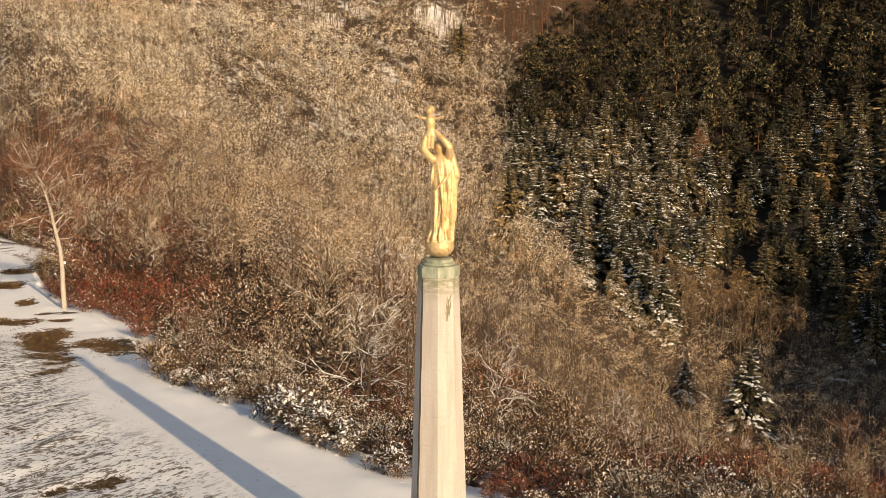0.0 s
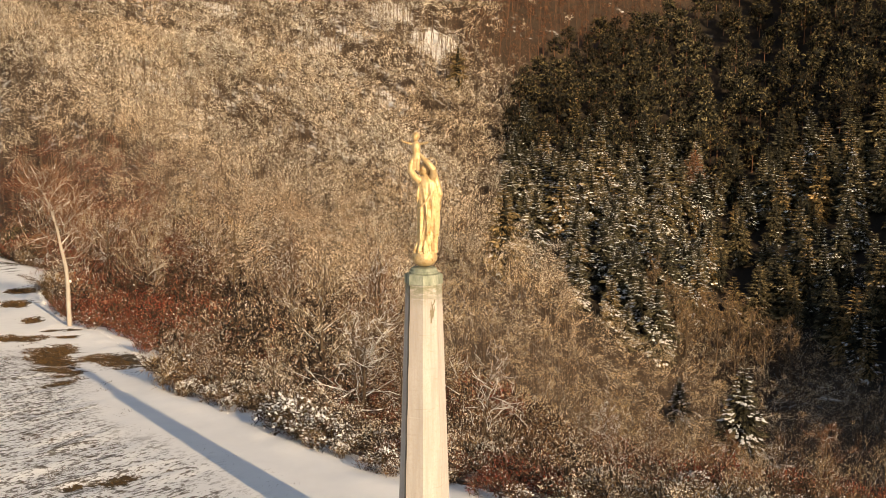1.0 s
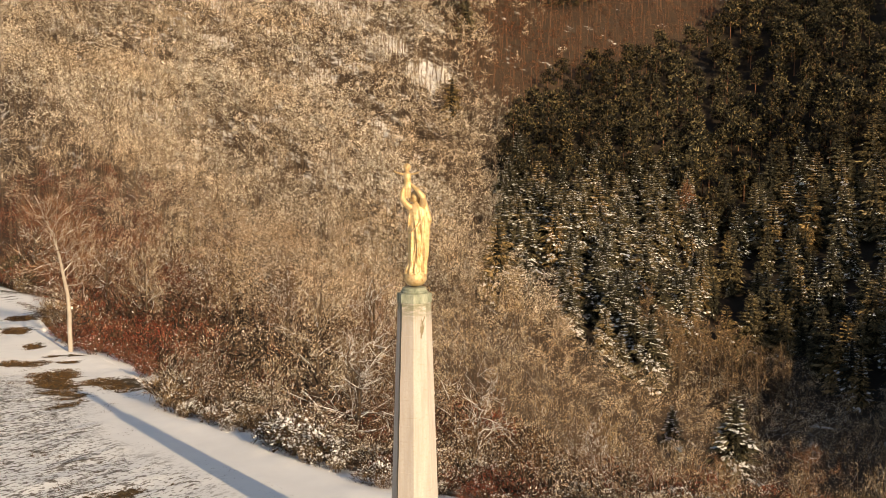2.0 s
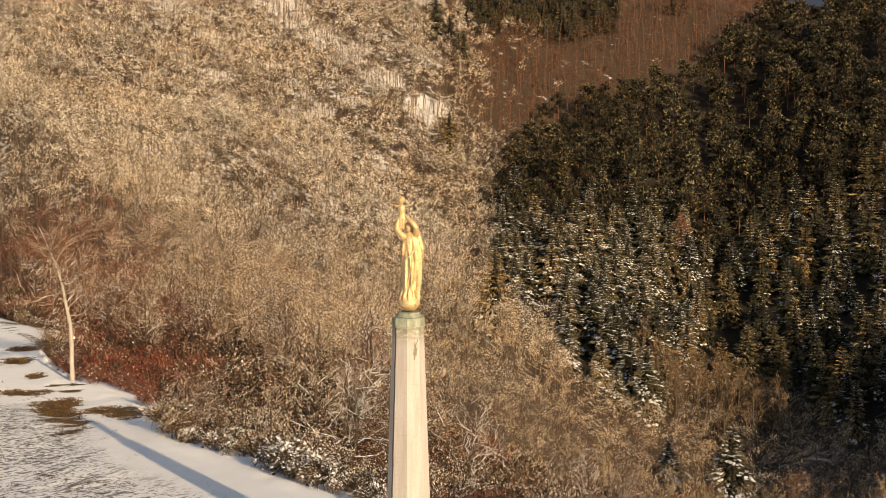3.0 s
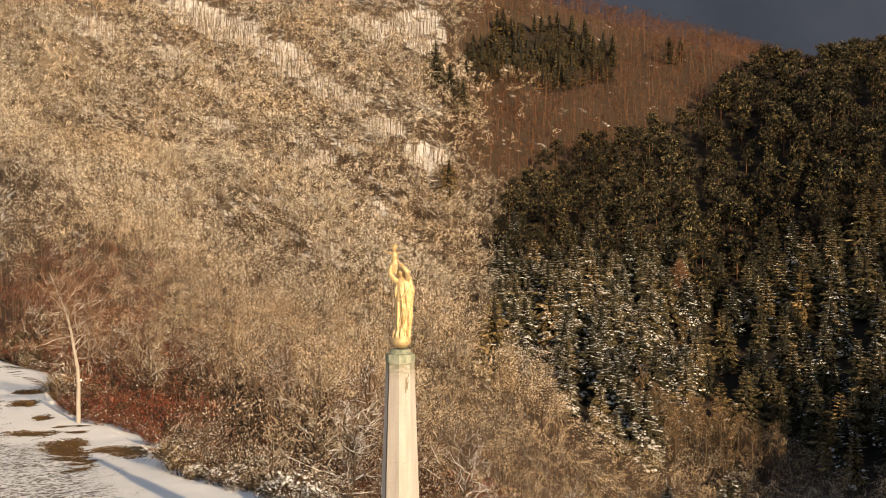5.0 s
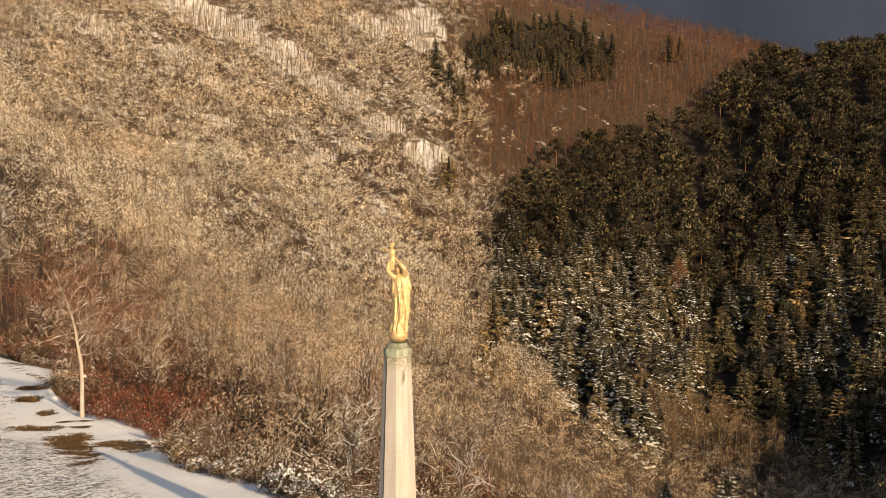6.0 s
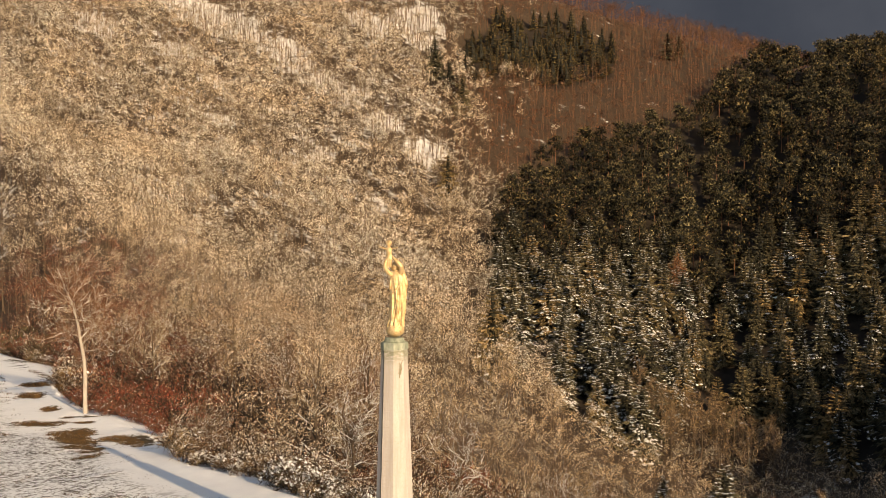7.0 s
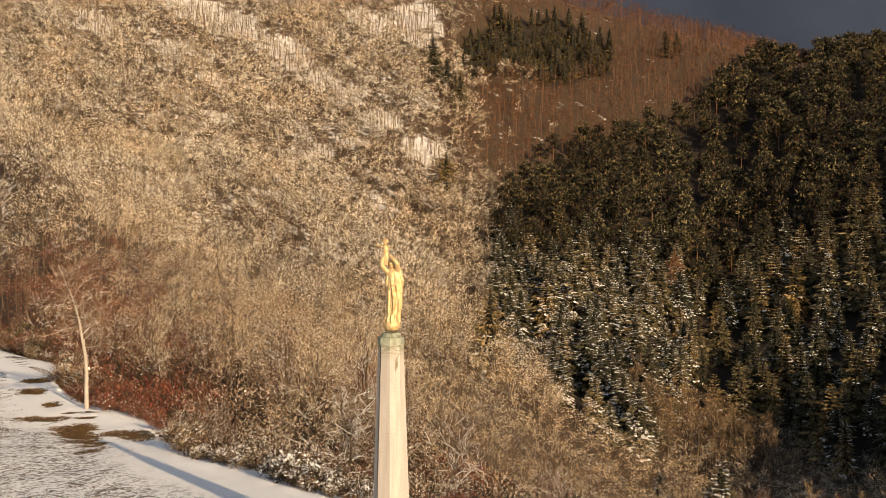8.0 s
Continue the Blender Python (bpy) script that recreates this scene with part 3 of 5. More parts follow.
def build_monument():
    base = tagged(new("monument_column"), "tall tapering octagonal column of pale weathered stone", "column")
    base.location = (MX, MY, 0)
    cuts = [-0.35, 1.3, 2.72, 4.1, 5.45, 6.76, 8.02, 8.6, CAP - 0.26]
    for lo, hi in zip(cuts, cuts[1:]):
        bm = bmesh.new()
        g = 0.0025
        loft(bm, [octagon(bm, lo, shaft_r(lo) - 0.006), octagon(bm, lo + g * 2, shaft_r(lo)), octagon(bm, hi - g * 2, shaft_r(hi)), octagon(bm, hi, shaft_r(hi) - 0.006)])
        part("shaft_block", bm, STONE, base)
    bm = bmesh.new()
    r = shaft_r(CAP - 0.26)
    loft(bm, [octagon(bm, CAP - 0.262, r + 0.012), octagon(bm, CAP - 0.25, r + 0.022), octagon(bm, CAP - 0.03, r + 0.018), octagon(bm, CAP, r + 0.002), octagon(bm, CAP + 0.015, r - 0.1)])
    cap = part("cap", bm, COPPER, base, "green weathered copper cap")
    for i in range(8):  # standing seams at the cap's corners
        a = TURN8 + math.pi / 8 + i * math.pi / 4
        bm = bmesh.new()
        bmesh.ops.create_cone(bm, cap_ends=True, segments=6, radius1=0.012, radius2=0.01, depth=0.225, matrix=Matrix.Translation(((r + 0.02) * math.cos(a), (r + 0.02) * math.sin(a), CAP - 0.14)))
        part("seam", bm, COPPER, cap)
    bm = bmesh.new()
    circle = lambda z, rr: [bm.verts.new((rr * math.cos(i * math.pi / 20), rr * math.sin(i * math.pi / 20), z)) for i in range(40)]
    loft(bm, [circle(CAP + 0.005, 0.37), circle(CAP + 0.03, 0.385), circle(CAP + 0.06, 0.375), circle(CAP + 0.075, 0.35), circle(CAP + 0.13, 0.345), circle(CAP + 0.15, 0.33), circle(CAP + 0.16, 0.3)])
    part("base_ring", bm, COPPER, base, "round green copper ring under the statue")
    # the lightning cable down one edge
    a = TURN8 - math.pi / 8
    bm = bmesh.new()
    ring = lambda z, out, rr: [bm.verts.new(((shaft_r(z) + out) * math.cos(a) + rr * math.cos(w), (shaft_r(z) + out) * math.sin(a) + rr * math.sin(w), z)) for w in [k * math.pi / 3 for k in range(6)]]
    loft(bm, [ring(z, 0.016 + 0.006 * math.sin(z * 5.1), 0.019) for z in np.linspace(-0.2, CAP - 0.28, 60)])
    part("lightning_cable", bm, BLACK_CABLE, base, "thin black lightning cable")
    # a dark run of rust and soot on one face
    a = TURN8 + math.pi / 4
    for x0, z0, wide, tall in ((0.03, 7.95, 0.05, 0.50), (0.075, 8.05, 0.035, 0.36), (0.0, 8.1, 0.022, 0.42), (0.10, 8.42, 0.03, 0.16)):
        bm = bmesh.new()
        rows = []
        for k in range(9):
            z = z0 + tall * k / 8
            w = wide * (0.3 + 0.7 * math.sin(math.pi * (0.12 + 0.8 * k / 8))) * (0.75 + 0.5 * random.random())
            mid = x0 + 0.05 * k / 8 + 0.012 * (random.random() - 0.5)
            out = shaft_r(z) * math.cos(math.pi / 8) + 0.003
            rows.append([bm.verts.new((out * math.cos(a) - s * math.sin(a), out * math.sin(a) + s * math.cos(a), z)) for s in (mid - w / 2, mid + w / 2)])
        for p, q in zip(rows, rows[1:]):
            bm.faces.new((p[0], p[1], q[1], q[0]))
        part("stain", bm, STAIN, base, "dark run-off stain")


build_monument()


def tube(bm, pts, radii, n=14):
    """A round limb through points, closed at both ends."""
    rings = []
    pts = [Vector(p) for p in pts]
    for i, (p, r) in enumerate(zip(pts, radii)):
        d = (pts[min(i + 1, len(pts) - 1)] - pts[max(i - 1, 0)]).normalized()
        a = d.cross(Vector((0.3, 1, 0.1))).normalized()
        b = d.cross(a)
        rings.append([bm.verts.new(p + (a * math.cos(w) + b * math.sin(w)) * r) for w in [k * 2 * math.pi / n for k in range(n)]])
    loft(bm, rings)


def ball(bm, at, r, squash=(1, 1, 1)):
    bmesh.ops.create_uvsphere(bm, u_segments=20, v_segments=14, radius=r, matrix=Matrix.Translation(at) @ Matrix.Diagonal((*squash, 1)))


def spline(pairs, z):
    return float(np.interp(z, pairs[0::2], pairs[1::2]))


def build_statue():
    """A robed figure on a globe, lifting a child overhead; plain forms, in one mesh. x to the viewer's right, y away."""
    bm = bmesh.new()
    ball(bm, (0.02, 0, 0.36), 0.335, (1, 1, 0.76))
    # the robe: rings from hem to shoulders, with folds that run down and to one side
    rings = []
    mid = (0.42, 0.03, 0.7, 0.03, 1.2, 0.09, 1.7, 0.11, 2.0, 0.10, 2.25, 0.09, 2.45, 0.08)
    wide = (0.42, 0.28, 0.52, 0.272, 0.62, 0.258, 0.8, 0.238, 1.2, 0.25, 1.6, 0.262, 1.85, 0.255, 2.1, 0.275, 2.3, 0.27, 2.42, 0.21, 2.5, 0.10)
    deep = (0.42, 0.26, 0.58, 0.235, 0.8, 0.20, 1.2, 0.215, 1.7, 0.20, 2.1, 0.2, 2.3, 0.18, 2.5, 0.09)
    for k in range(64):
        z = 0.47 + 2.03 * k / 63
        cx, a, b = spline(mid, z), spline(wide, z), spline(deep, z)
        fold = 0.20 * min(1, (2.35 - z) / 0.7) if z < 2.35 else 0
        ring = []
        for i in range(96):
            w = i * 2 * math.pi / 96
            tw = w + 0.28 * (z - 1.2)
            drape = 0.3 + 0.95 * max(0.0, min(1.0, 0.62 + 0.9 * math.cos(w + 0.5)))  # the smooth hip to one side, deep folds to the other
            f = 1 + fold * drape * (0.8 - 1.7 * abs(math.sin(4.5 * tw + 0.6 * z)) + 0.8 * abs(math.sin(6.5 * tw - 1.1 * z + 1)) + 0.3 * math.sin(17 * w + 2.0 * z))
            ring.append(bm.verts.new((cx + a * f * math.cos(w), b * f * math.sin(w), z)))
        rings.append(ring)
    loft(bm, rings)
    # a mantle gathered over the hip, falling in a long edge, and a veil down the back
    for x0, x1, z0, z1, y0, r in ((0.20, 0.05, 1.95, 0.62, -0.17, 0.05), (0.25, 0.16, 2.05, 0.75, -0.12, 0.055), (0.28, 0.24, 2.1, 1.0, -0.05, 0.06), (0.12, -0.10, 1.72, 0.55, -0.19, 0.035), (0.05, -0.16, 1.6, 0.5, -0.15, 0.035)):
        n = 12
        tube(bm, [(x0 + (x1 - x0) * k / n + 0.015 * math.sin(k * 1.3), y0 + 0.02 * math.sin(k), z0 + (z1 - z0) * k / n) for k in range(n + 1)], [r * (0.6 + 0.5 * k / n) for k in range(n + 1)], 10)
    tube(bm, [(-0.16, -0.14, 1.62), (-0.05, -0.2, 1.72), (0.1, -0.21, 1.86), (0.22, -0.16, 2.05), (0.27, -0.05, 2.25)], [0.015, 0.024, 0.032, 0.04, 0.045], 10)
    for y0, r, zb in ((0.02, 0.075, 1.74), (0.1, 0.085, 1.62), (0.18, 0.08, 1.7)):
        tube(bm, [(0.17, y0 + 0.02, 2.72), (0.27, y0, 2.5), (0.36, y0 - 0.02, 2.2), (0.42, y0 - 0.04, 1.98), (0.36, y0, zb)], [0.05, r, r * 1.05, r * 0.95, 0.03], 12)
    # the torn lower edge of the veil, and the sash that hangs at the other hip
    for x0, z0, dx, dz in ((0.41, 1.98, -0.01, -0.24), (0.37, 1.9, 0.03, -0.3), (0.33, 1.84, 0.02, -0.34), (0.36, 1.5, -0.02, -0.22), (0.31, 1.42, -0.02, -0.3)):
        tube(bm, [(x0, -0.02, z0), (x0 + dx * 0.5, -0.04, z0 + dz * 0.5), (x0 + dx, -0.03, z0 + dz)], [0.045, 0.035, 0.012], 8)
    tube(bm, [(-0.12, -0.1, 2.22), (-0.155, -0.12, 2.05), (-0.165, -0.13, 1.9), (-0.16, -0.12, 1.78)], [0.03, 0.035, 0.03, 0.014], 8)
    # the hem gathered over the globe
    for hx, hy in ((-0.22, -0.12), (-0.12, -0.22), (0.02, -0.26), (0.16, -0.22), (0.25, -0.1)):
        tube(bm, [(hx * 0.7 + 0.03, hy * 0.75, 0.85), (hx * 0.95, hy * 0.98, 0.62), (hx * 1.15, hy * 1.1, 0.48)], [0.03, 0.05, 0.035], 8)
    # head with hair, neck
    tube(bm, [(0.06, -0.01, 2.38), (0.04, -0.02, 2.55)], [0.09, 0.075], 12)
    ball(bm, (0.02, -0.04, 2.64), 0.128, (0.88, 1.0, 1.15))
    ball(bm, (0.06, 0.02, 2.67), 0.155, (1.1, 1.0, 1.05))
    # the mantle's fall from the head over the far shoulder, in broad pleats
    for y0, x1, zb, rr in ((0.1, 0.40, 1.86, 0.07), (0.16, 0.33, 1.72, 0.075), (0.2, 0.22, 1.66, 0.08)):
        tube(bm, [(0.12, y0 * 0.6, 2.76), (0.22, y0, 2.56), (0.5 * x1 + 0.14, y0, 2.3), (x1, y0 - 0.03, 2.04), (x1 - 0.02, y0 - 0.05, zb)], [0.06, rr, rr * 1.1, rr, 0.03], 12)
    for k in range(9):  # locks of hair
        a = -0.5 + k * 0.52
        tube(bm, [(0.05 + 0.1 * math.cos(a), 0.0 + 0.05 * math.sin(a * 2), 2.72 + 0.08 * math.sin(a)), (0.05 + 0.16 * math.cos(a), 0.0, 2.64 + 0.05 * math.sin(a)), (0.07 + 0.15 * math.cos(a), 0.03, 2.5)], [0.035, 0.04, 0.025], 8)
    # lifted arms
    tube(bm, [(-0.11, -0.02, 2.34), (-0.24, -0.1, 2.46), (-0.345, -0.16, 2.62), (-0.33, -0.17, 2.78), (-0.27, -0.15, 2.92), (-0.22, -0.13, 3.02)], [0.105, 0.09, 0.078, 0.068, 0.054, 0.042])
    tube(bm, [(0.19, 0.0, 2.36), (0.25, -0.13, 2.5), (0.245, -0.25, 2.66), (0.13, -0.25, 2.8), (0.0, -0.2, 2.93), (-0.1, -0.15, 3.03)], [0.1, 0.098, 0.09, 0.072, 0.054, 0.042])
    tube(bm, [(0.2, 0.02, 2.42), (0.27, -0.05, 2.44), (0.27, -0.06, 2.34)], [0.08, 0.07, 0.03], 12)
    # the child, arms held wide
    for lx in (-0.225, -0.15):
        tube(bm, [(lx, -0.13, 2.62), (lx - 0.005, -0.15, 2.76), (lx + 0.005, -0.16, 2.9), (lx * 0.5 - 0.09, -0.13, 3.02)], [0.044, 0.058, 0.072, 0.088], 12)
    tube(bm, [(-0.185, -0.12, 2.92), (-0.185, -0.13, 3.05), (-0.19, -0.13, 3.18), (-0.195, -0.12, 3.29), (-0.2, -0.12, 3.36)], [0.105, 0.098, 0.108, 0.112, 0.05])
    ball(bm, (-0.205, -0.14, 3.46), 0.092, (0.9, 1.0, 1.15))
    ball(bm, (-0.2, -0.09, 3.495), 0.106, (1.05, 1.0, 0.95))
    tube(bm, [(-0.25, -0.12, 3.28), (-0.35, -0.16, 3.3), (-0.45, -0.2, 3.33), (-0.53, -0.23, 3.36), (-0.56, -0.23, 3.41)], [0.042, 0.03, 0.023, 0.019, 0.012], 10)
    tube(bm, [(-0.14, -0.12, 3.28), (-0.05, -0.17, 3.3), (0.03, -0.21, 3.31), (0.1, -0.24, 3.33), (0.14, -0.24, 3.35)], [0.042, 0.03, 0.023, 0.019, 0.012], 10)
    # feet on the globe
    for fx in (-0.06, 0.11):
        tube(bm, [(fx, -0.12, 0.5), (fx - 0.01, -0.28, 0.5)], [0.06, 0.035], 10)
    ob = part("statue", bm, GOLD)
    ob.location = (MX + 0.01, MY, CAP + 0.07)
    mod = ob.modifiers.new("skin", "REMESH")
    mod.mode, mod.voxel_size, mod.use_smooth_shade = "VOXEL", 0.010, True
    sm = ob.modifiers.new("soften", "SMOOTH")
    sm.factor, sm.iterations = 0.5, 1
    tagged(ob, "gilded statue of a robed figure lifting a small figure overhead", "statue")
    halo = bmesh.new()
    n = 40
    loft_rings = []
    for i in range(n):
        w = i * 2 * math.pi / n
        c = Vector((0.18 + 0.15 * math.cos(w), 0.1 + 0.06 * math.sin(w), 2.80 + 0.13 * math.sin(w)))
        out = Vector((math.cos(w), 0, math.sin(w)))
        loft_rings.append([halo.verts.new(c + out * 0.009 * math.cos(k) + Vector((0, 1, 0)) * 0.009 * math.sin(k)) for k in (0, 1.57, 3.14, 4.71)])
    loft(halo, loft_rings + [loft_rings[0]], close=False)
    h = part("halo", halo, GOLD)
    h.location = ob.location
    tagged(h, "thin gilded halo ring behind the statue's head", "halo")


build_statue()

# ---- trees ----


def bare_tree(rng, h, mats, limbs=13, twigs=1500, spread=0.33, lean=0.0, crook=0.4, low=0.28, snow=0.0, twig_w=0.035, thick=1.0, limb=1.0):
    """A leafless tree at the origin: meshes of its trunk with limbs, its fine twigs, and the snow that lies on the limbs."""
    wood, fine, white = Soup(), Soup(), Soup()
    n = 9
    t = np.linspace(0, 1, n)
    wander = np.cumsum(rng.normal(0, 0.018 * h * crook, (n, 2)), 0) * t[:, None]
    stem = np.stack([wander[:, 0] + lean * h * t ** 1.5, wander[:, 1], t * h * 0.94], 1)
    r = 0.0165 * h * thick * (1 - 0.9 * t) + 0.012
    stem[0, 2] = -0.5
    wood.sticks(stem[:-1], stem[1:], r[:-1], r[1:], 6)
    starts, ways, lens = [], [], []
    for k in range(limbs):
        f = low + (0.95 - low) * (k + rng.rand() * 0.8) / limbs
        p = np.array([np.interp(f, t, stem[:, c]) for c in range(3)])
        a = k * 2.4 + rng.rand() * 0.9
        ll = h * spread * (1.25 - f) * (0.75 + 0.6 * rng.rand())
        rise = 0.5 + 0.5 * f + 0.25 * rng.normal()
        d = unit(np.array([math.cos(a), math.sin(a), rise]))
        rr = 0.0075 * h * thick * limb * (1.2 - f)
        q = p
        for seg in range(4):
            d = unit(d + np.array([0, 0, 0.13]) + rng.normal(0, 0.21 * (0.5 + crook), 3))
            e = q + d * ll / 4
            r0, r1 = rr * (1 - seg * 0.22), rr * (1 - (seg + 1) * 0.22)
            wood.sticks(q, e, r0, max(r1, 0.008), 4)
            if snow and d[2] < 0.8 and rng.rand() < 0.35 + 0.5 * snow:
                up = np.array([0, 0, r0 * 0.75])
                white.sticks(q + up, e + up * 0.8, r0 * 0.7 + (0.015 if snow > 0.7 else 0.006), r1 * 0.7 + (0.012 if snow > 0.7 else 0.005), 4)
            starts.append(q), ways.append(d), lens.append(ll / 4)
            for _ in range(3):
                sd = unit(d + rng.normal(0, 0.6, 3) + [0, 0, 0.15])
                sl = ll * (0.22 + 0.25 * rng.rand())
                m = e + sd * sl
                bend = e + (sd + rng.normal(0, 0.14 + 0.1 * crook, 3)) * sl * 0.5
                wood.sticks(e, bend, max(r1 * 0.6, 0.009), max(r1 * 0.4, 0.008), 3), wood.sticks(bend, m, max(r1 * 0.4, 0.008), 0.006, 3)
                if snow and rng.rand() < snow:
                    up = np.array([0, 0, 0.012])
                    white.sticks(e + up, bend + up, 0.016, 0.012, 3), white.sticks(bend + up, m + up, 0.012, 0.006, 3)
                starts.append(e), ways.append(sd), lens.append(sl)
            q = e
    starts, ways, lens = np.array(starts), np.array(ways), np.array(lens)
    pick = rng.choice(len(starts), twigs, p=lens / lens.sum())
    at = starts[pick] + ways[pick] * (lens[pick] * rng.rand(twigs) ** 0.7)[:, None]
    d = unit(ways[pick] * 0.8 + rng.normal(0, 0.55, (twigs, 3)) + [0, 0, 0.22])
    ll = h * 0.05 * (0.5 + rng.rand(twigs))
    fine.slivers(rng, at, d, ll, twig_w * (0.6 + 0.7 * rng.rand(twigs)))
    end = at + d * (ll * 0.55)[:, None]
    fine.slivers(rng, end, unit(d + rng.normal(0, 0.6, (twigs, 3))), ll * 0.7, twig_w * 0.7)
    out = [("trunk", wood.mesh("trunk", mats[0], smooth=True)), ("crown", fine.mesh("crown", mats[1]))]
    if snow:
        out.append(("snow_cover", white.mesh("snow_cover", SNOW, smooth=True)))
    return out


def thing(name, meshes, at, label, category, group=""):
    """A thing with its parts at a pose. Returns its root."""
    root = tagged(new(name), label, category, group)
    root.matrix_basis = at
    for n, me in meshes:
        p = part(n, me, None, root)
        if n in ("snow_cover", "crown", "branchwork", "foliage"):
            tagged(p, kind="stuff")
    return root


def planted(x, y, turn, size, sink=0.0, tip=0.0):
    return pose(x, y, float(height(x, y)) - sink, tip, 0, turn) @ Matrix.Scale(size, 4)


def plant_all(kinds, spots, label, category, group):
    """Plants copies of a few grown kinds: kinds is a list of (name, meshes), spots rows of x, y, turn, size, kind."""
    roots, first = {}, {}
    for x, y, turn, size, k in spots:
        at = planted(x, y, turn, size)
        if k in roots:  # a copy keeps the first one's size, so that is taken out again
            copy_thing(roots[k], at @ Matrix.Scale(1 / first[k], 4))
        else:
            name, meshes = kinds[k]
            first[k] = size
            roots[k] = thing(name, meshes, Matrix.Identity(4), label if isinstance(label, str) else label[k], category, group)
            roots[k].matrix_basis = at


def spruce(rng, h, mats, r=0.2, layers=22, per=12, snow=0.5, bare=0.06):
    """A spruce: tiers of drooping boughs that overlap, fringed with hanging sprays, some with pads of snow on their outer halves."""
    wood, fine, white = Soup(), Soup(), Soup()
    t = np.linspace(0, 1, 6)
    stem = np.stack([0 * t, 0 * t, t * h * 0.99 - 0.4], 1)
    rad = 0.012 * h * (1 - 0.95 * t)
    wood.sticks(stem[:-1], stem[1:], rad[:-1], rad[1:], 6)
    # a dark cone round the stem, coloured like the shade among the boughs
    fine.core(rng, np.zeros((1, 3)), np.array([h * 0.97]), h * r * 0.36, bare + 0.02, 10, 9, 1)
    lop = 1 + 0.22 * np.sin(rng.rand() * 6.3 + np.arange(layers) * 1.7)  # uneven reach, tier by tier
    for k in range(layers):
        f = bare + (0.985 - bare) * (k + 0.3 * rng.rand()) / layers
        m = max(5, int(per * (1.2 - 0.65 * f)))
        a = rng.rand() * 6.3 + np.arange(m) * 2 * np.pi / m + rng.normal(0, 0.2, m)
        ll = h * r * (1 - f) ** 0.66 * lop[k] * (0.62 + 0.5 * rng.rand(m)) + 0.012 * h
        droop = -0.34 + 0.8 * f ** 2 + rng.normal(0, 0.09, m)
        d = unit(np.stack([np.cos(a), np.sin(a), droop], 1))
        p = np.stack([0 * a, 0 * a, np.full(m, f * h) + rng.normal(0, 0.012 * h, m) * (1 - f)], 1)
        side = np.stack([-np.sin(a), np.cos(a), 0 * a], 1)
        fine.roofs(rng, p + d * (ll * 0.15)[:, None], d, ll * 0.55, 0.36 * ll, drop=0.7)
        fine.roofs(rng, p + d * (ll * 0.5)[:, None], unit(d + rng.normal(0, 0.16, d.shape)), ll * 0.5, 0.26 * ll, drop=0.7)
        for s in range(6):
            g = 0.35 + 0.62 * (s + 0.6 * rng.rand(m)) / 6
            q = p + d * (ll * g)[:, None]
            for way in (-1, 1):
                w = unit(d * 0.8 + side * (way * (0.8 - 0.4 * g))[:, None] + np.stack([0 * a, 0 * a, -0.15 - 0.35 * rng.rand(m)], 1))
                sl = ll * (0.40 - 0.2 * g) * (0.6 + 0.7 * rng.rand(m)) + 0.006 * h
                fine.slivers(rng, q, w, sl, sl * 0.36)
        if snow:
            ok = rng.rand(m) < snow * (0.5 + 0.55 * np.sin(a * 2 + k * 0.8 + h))
            for s in range(6):
                g = 0.34 + 0.5 * rng.rand(ok.sum())
                q = p[ok] + d[ok] * (ll[ok] * g)[:, None] + side[ok] * (ll[ok] * 0.13 * rng.normal(size=ok.sum()))[:, None] + [0, 0, 0.006 * h]
                white.roofs(rng, q, d[ok] + side[ok] * rng.normal(0, 0.35, (ok.sum(), 1)), ll[ok] * (0.12 + 0.18 * rng.rand(ok.sum())), ll[ok] * (0.10 + 0.15 * rng.rand(ok.sum())), drop=0.4)
    out = [("trunk", wood.mesh("trunk", mats[0], smooth=True)), ("crown", fine.mesh("crown", mats[1], SHADED_CORE))]
    if snow:
        out.append(("snow_cover", white.mesh("snow_cover", SNOW)))
    return out


def lobed(rng, h, r, lobes, tufts):
    """Lobes of bushes with heights h and radii r: lobe centres, lobe radii, tufts on them and the way each tuft points, bush by bush."""
    n = len(h)
    a, g = rng.rand(n, lobes) * 6.3, np.sqrt(rng.rand(n, lobes))
    up = 0.2 + 0.55 * rng.rand(n, lobes) * (1.1 - 0.5 * g)
    at = np.stack([np.cos(a) * g * r[:, None] * 0.7, np.sin(a) * g * r[:, None] * 0.7, up * h[:, None]], -1)
    size = np.stack([r, r, h * 0.55], -1)[:, None] * (0.32 + 0.22 * rng.rand(n, lobes, 1))
    k = rng.randint(0, lobes, (n, tufts))
    d = unit(rng.normal(size=(n, tufts, 3)) + [0, 0, 0.35])
    i = np.arange(n)[:, None]
    p = at[i, k] + d * size[i, k] * (0.75 + 0.4 * rng.rand(n, tufts, 1))
    return at, size, p, d


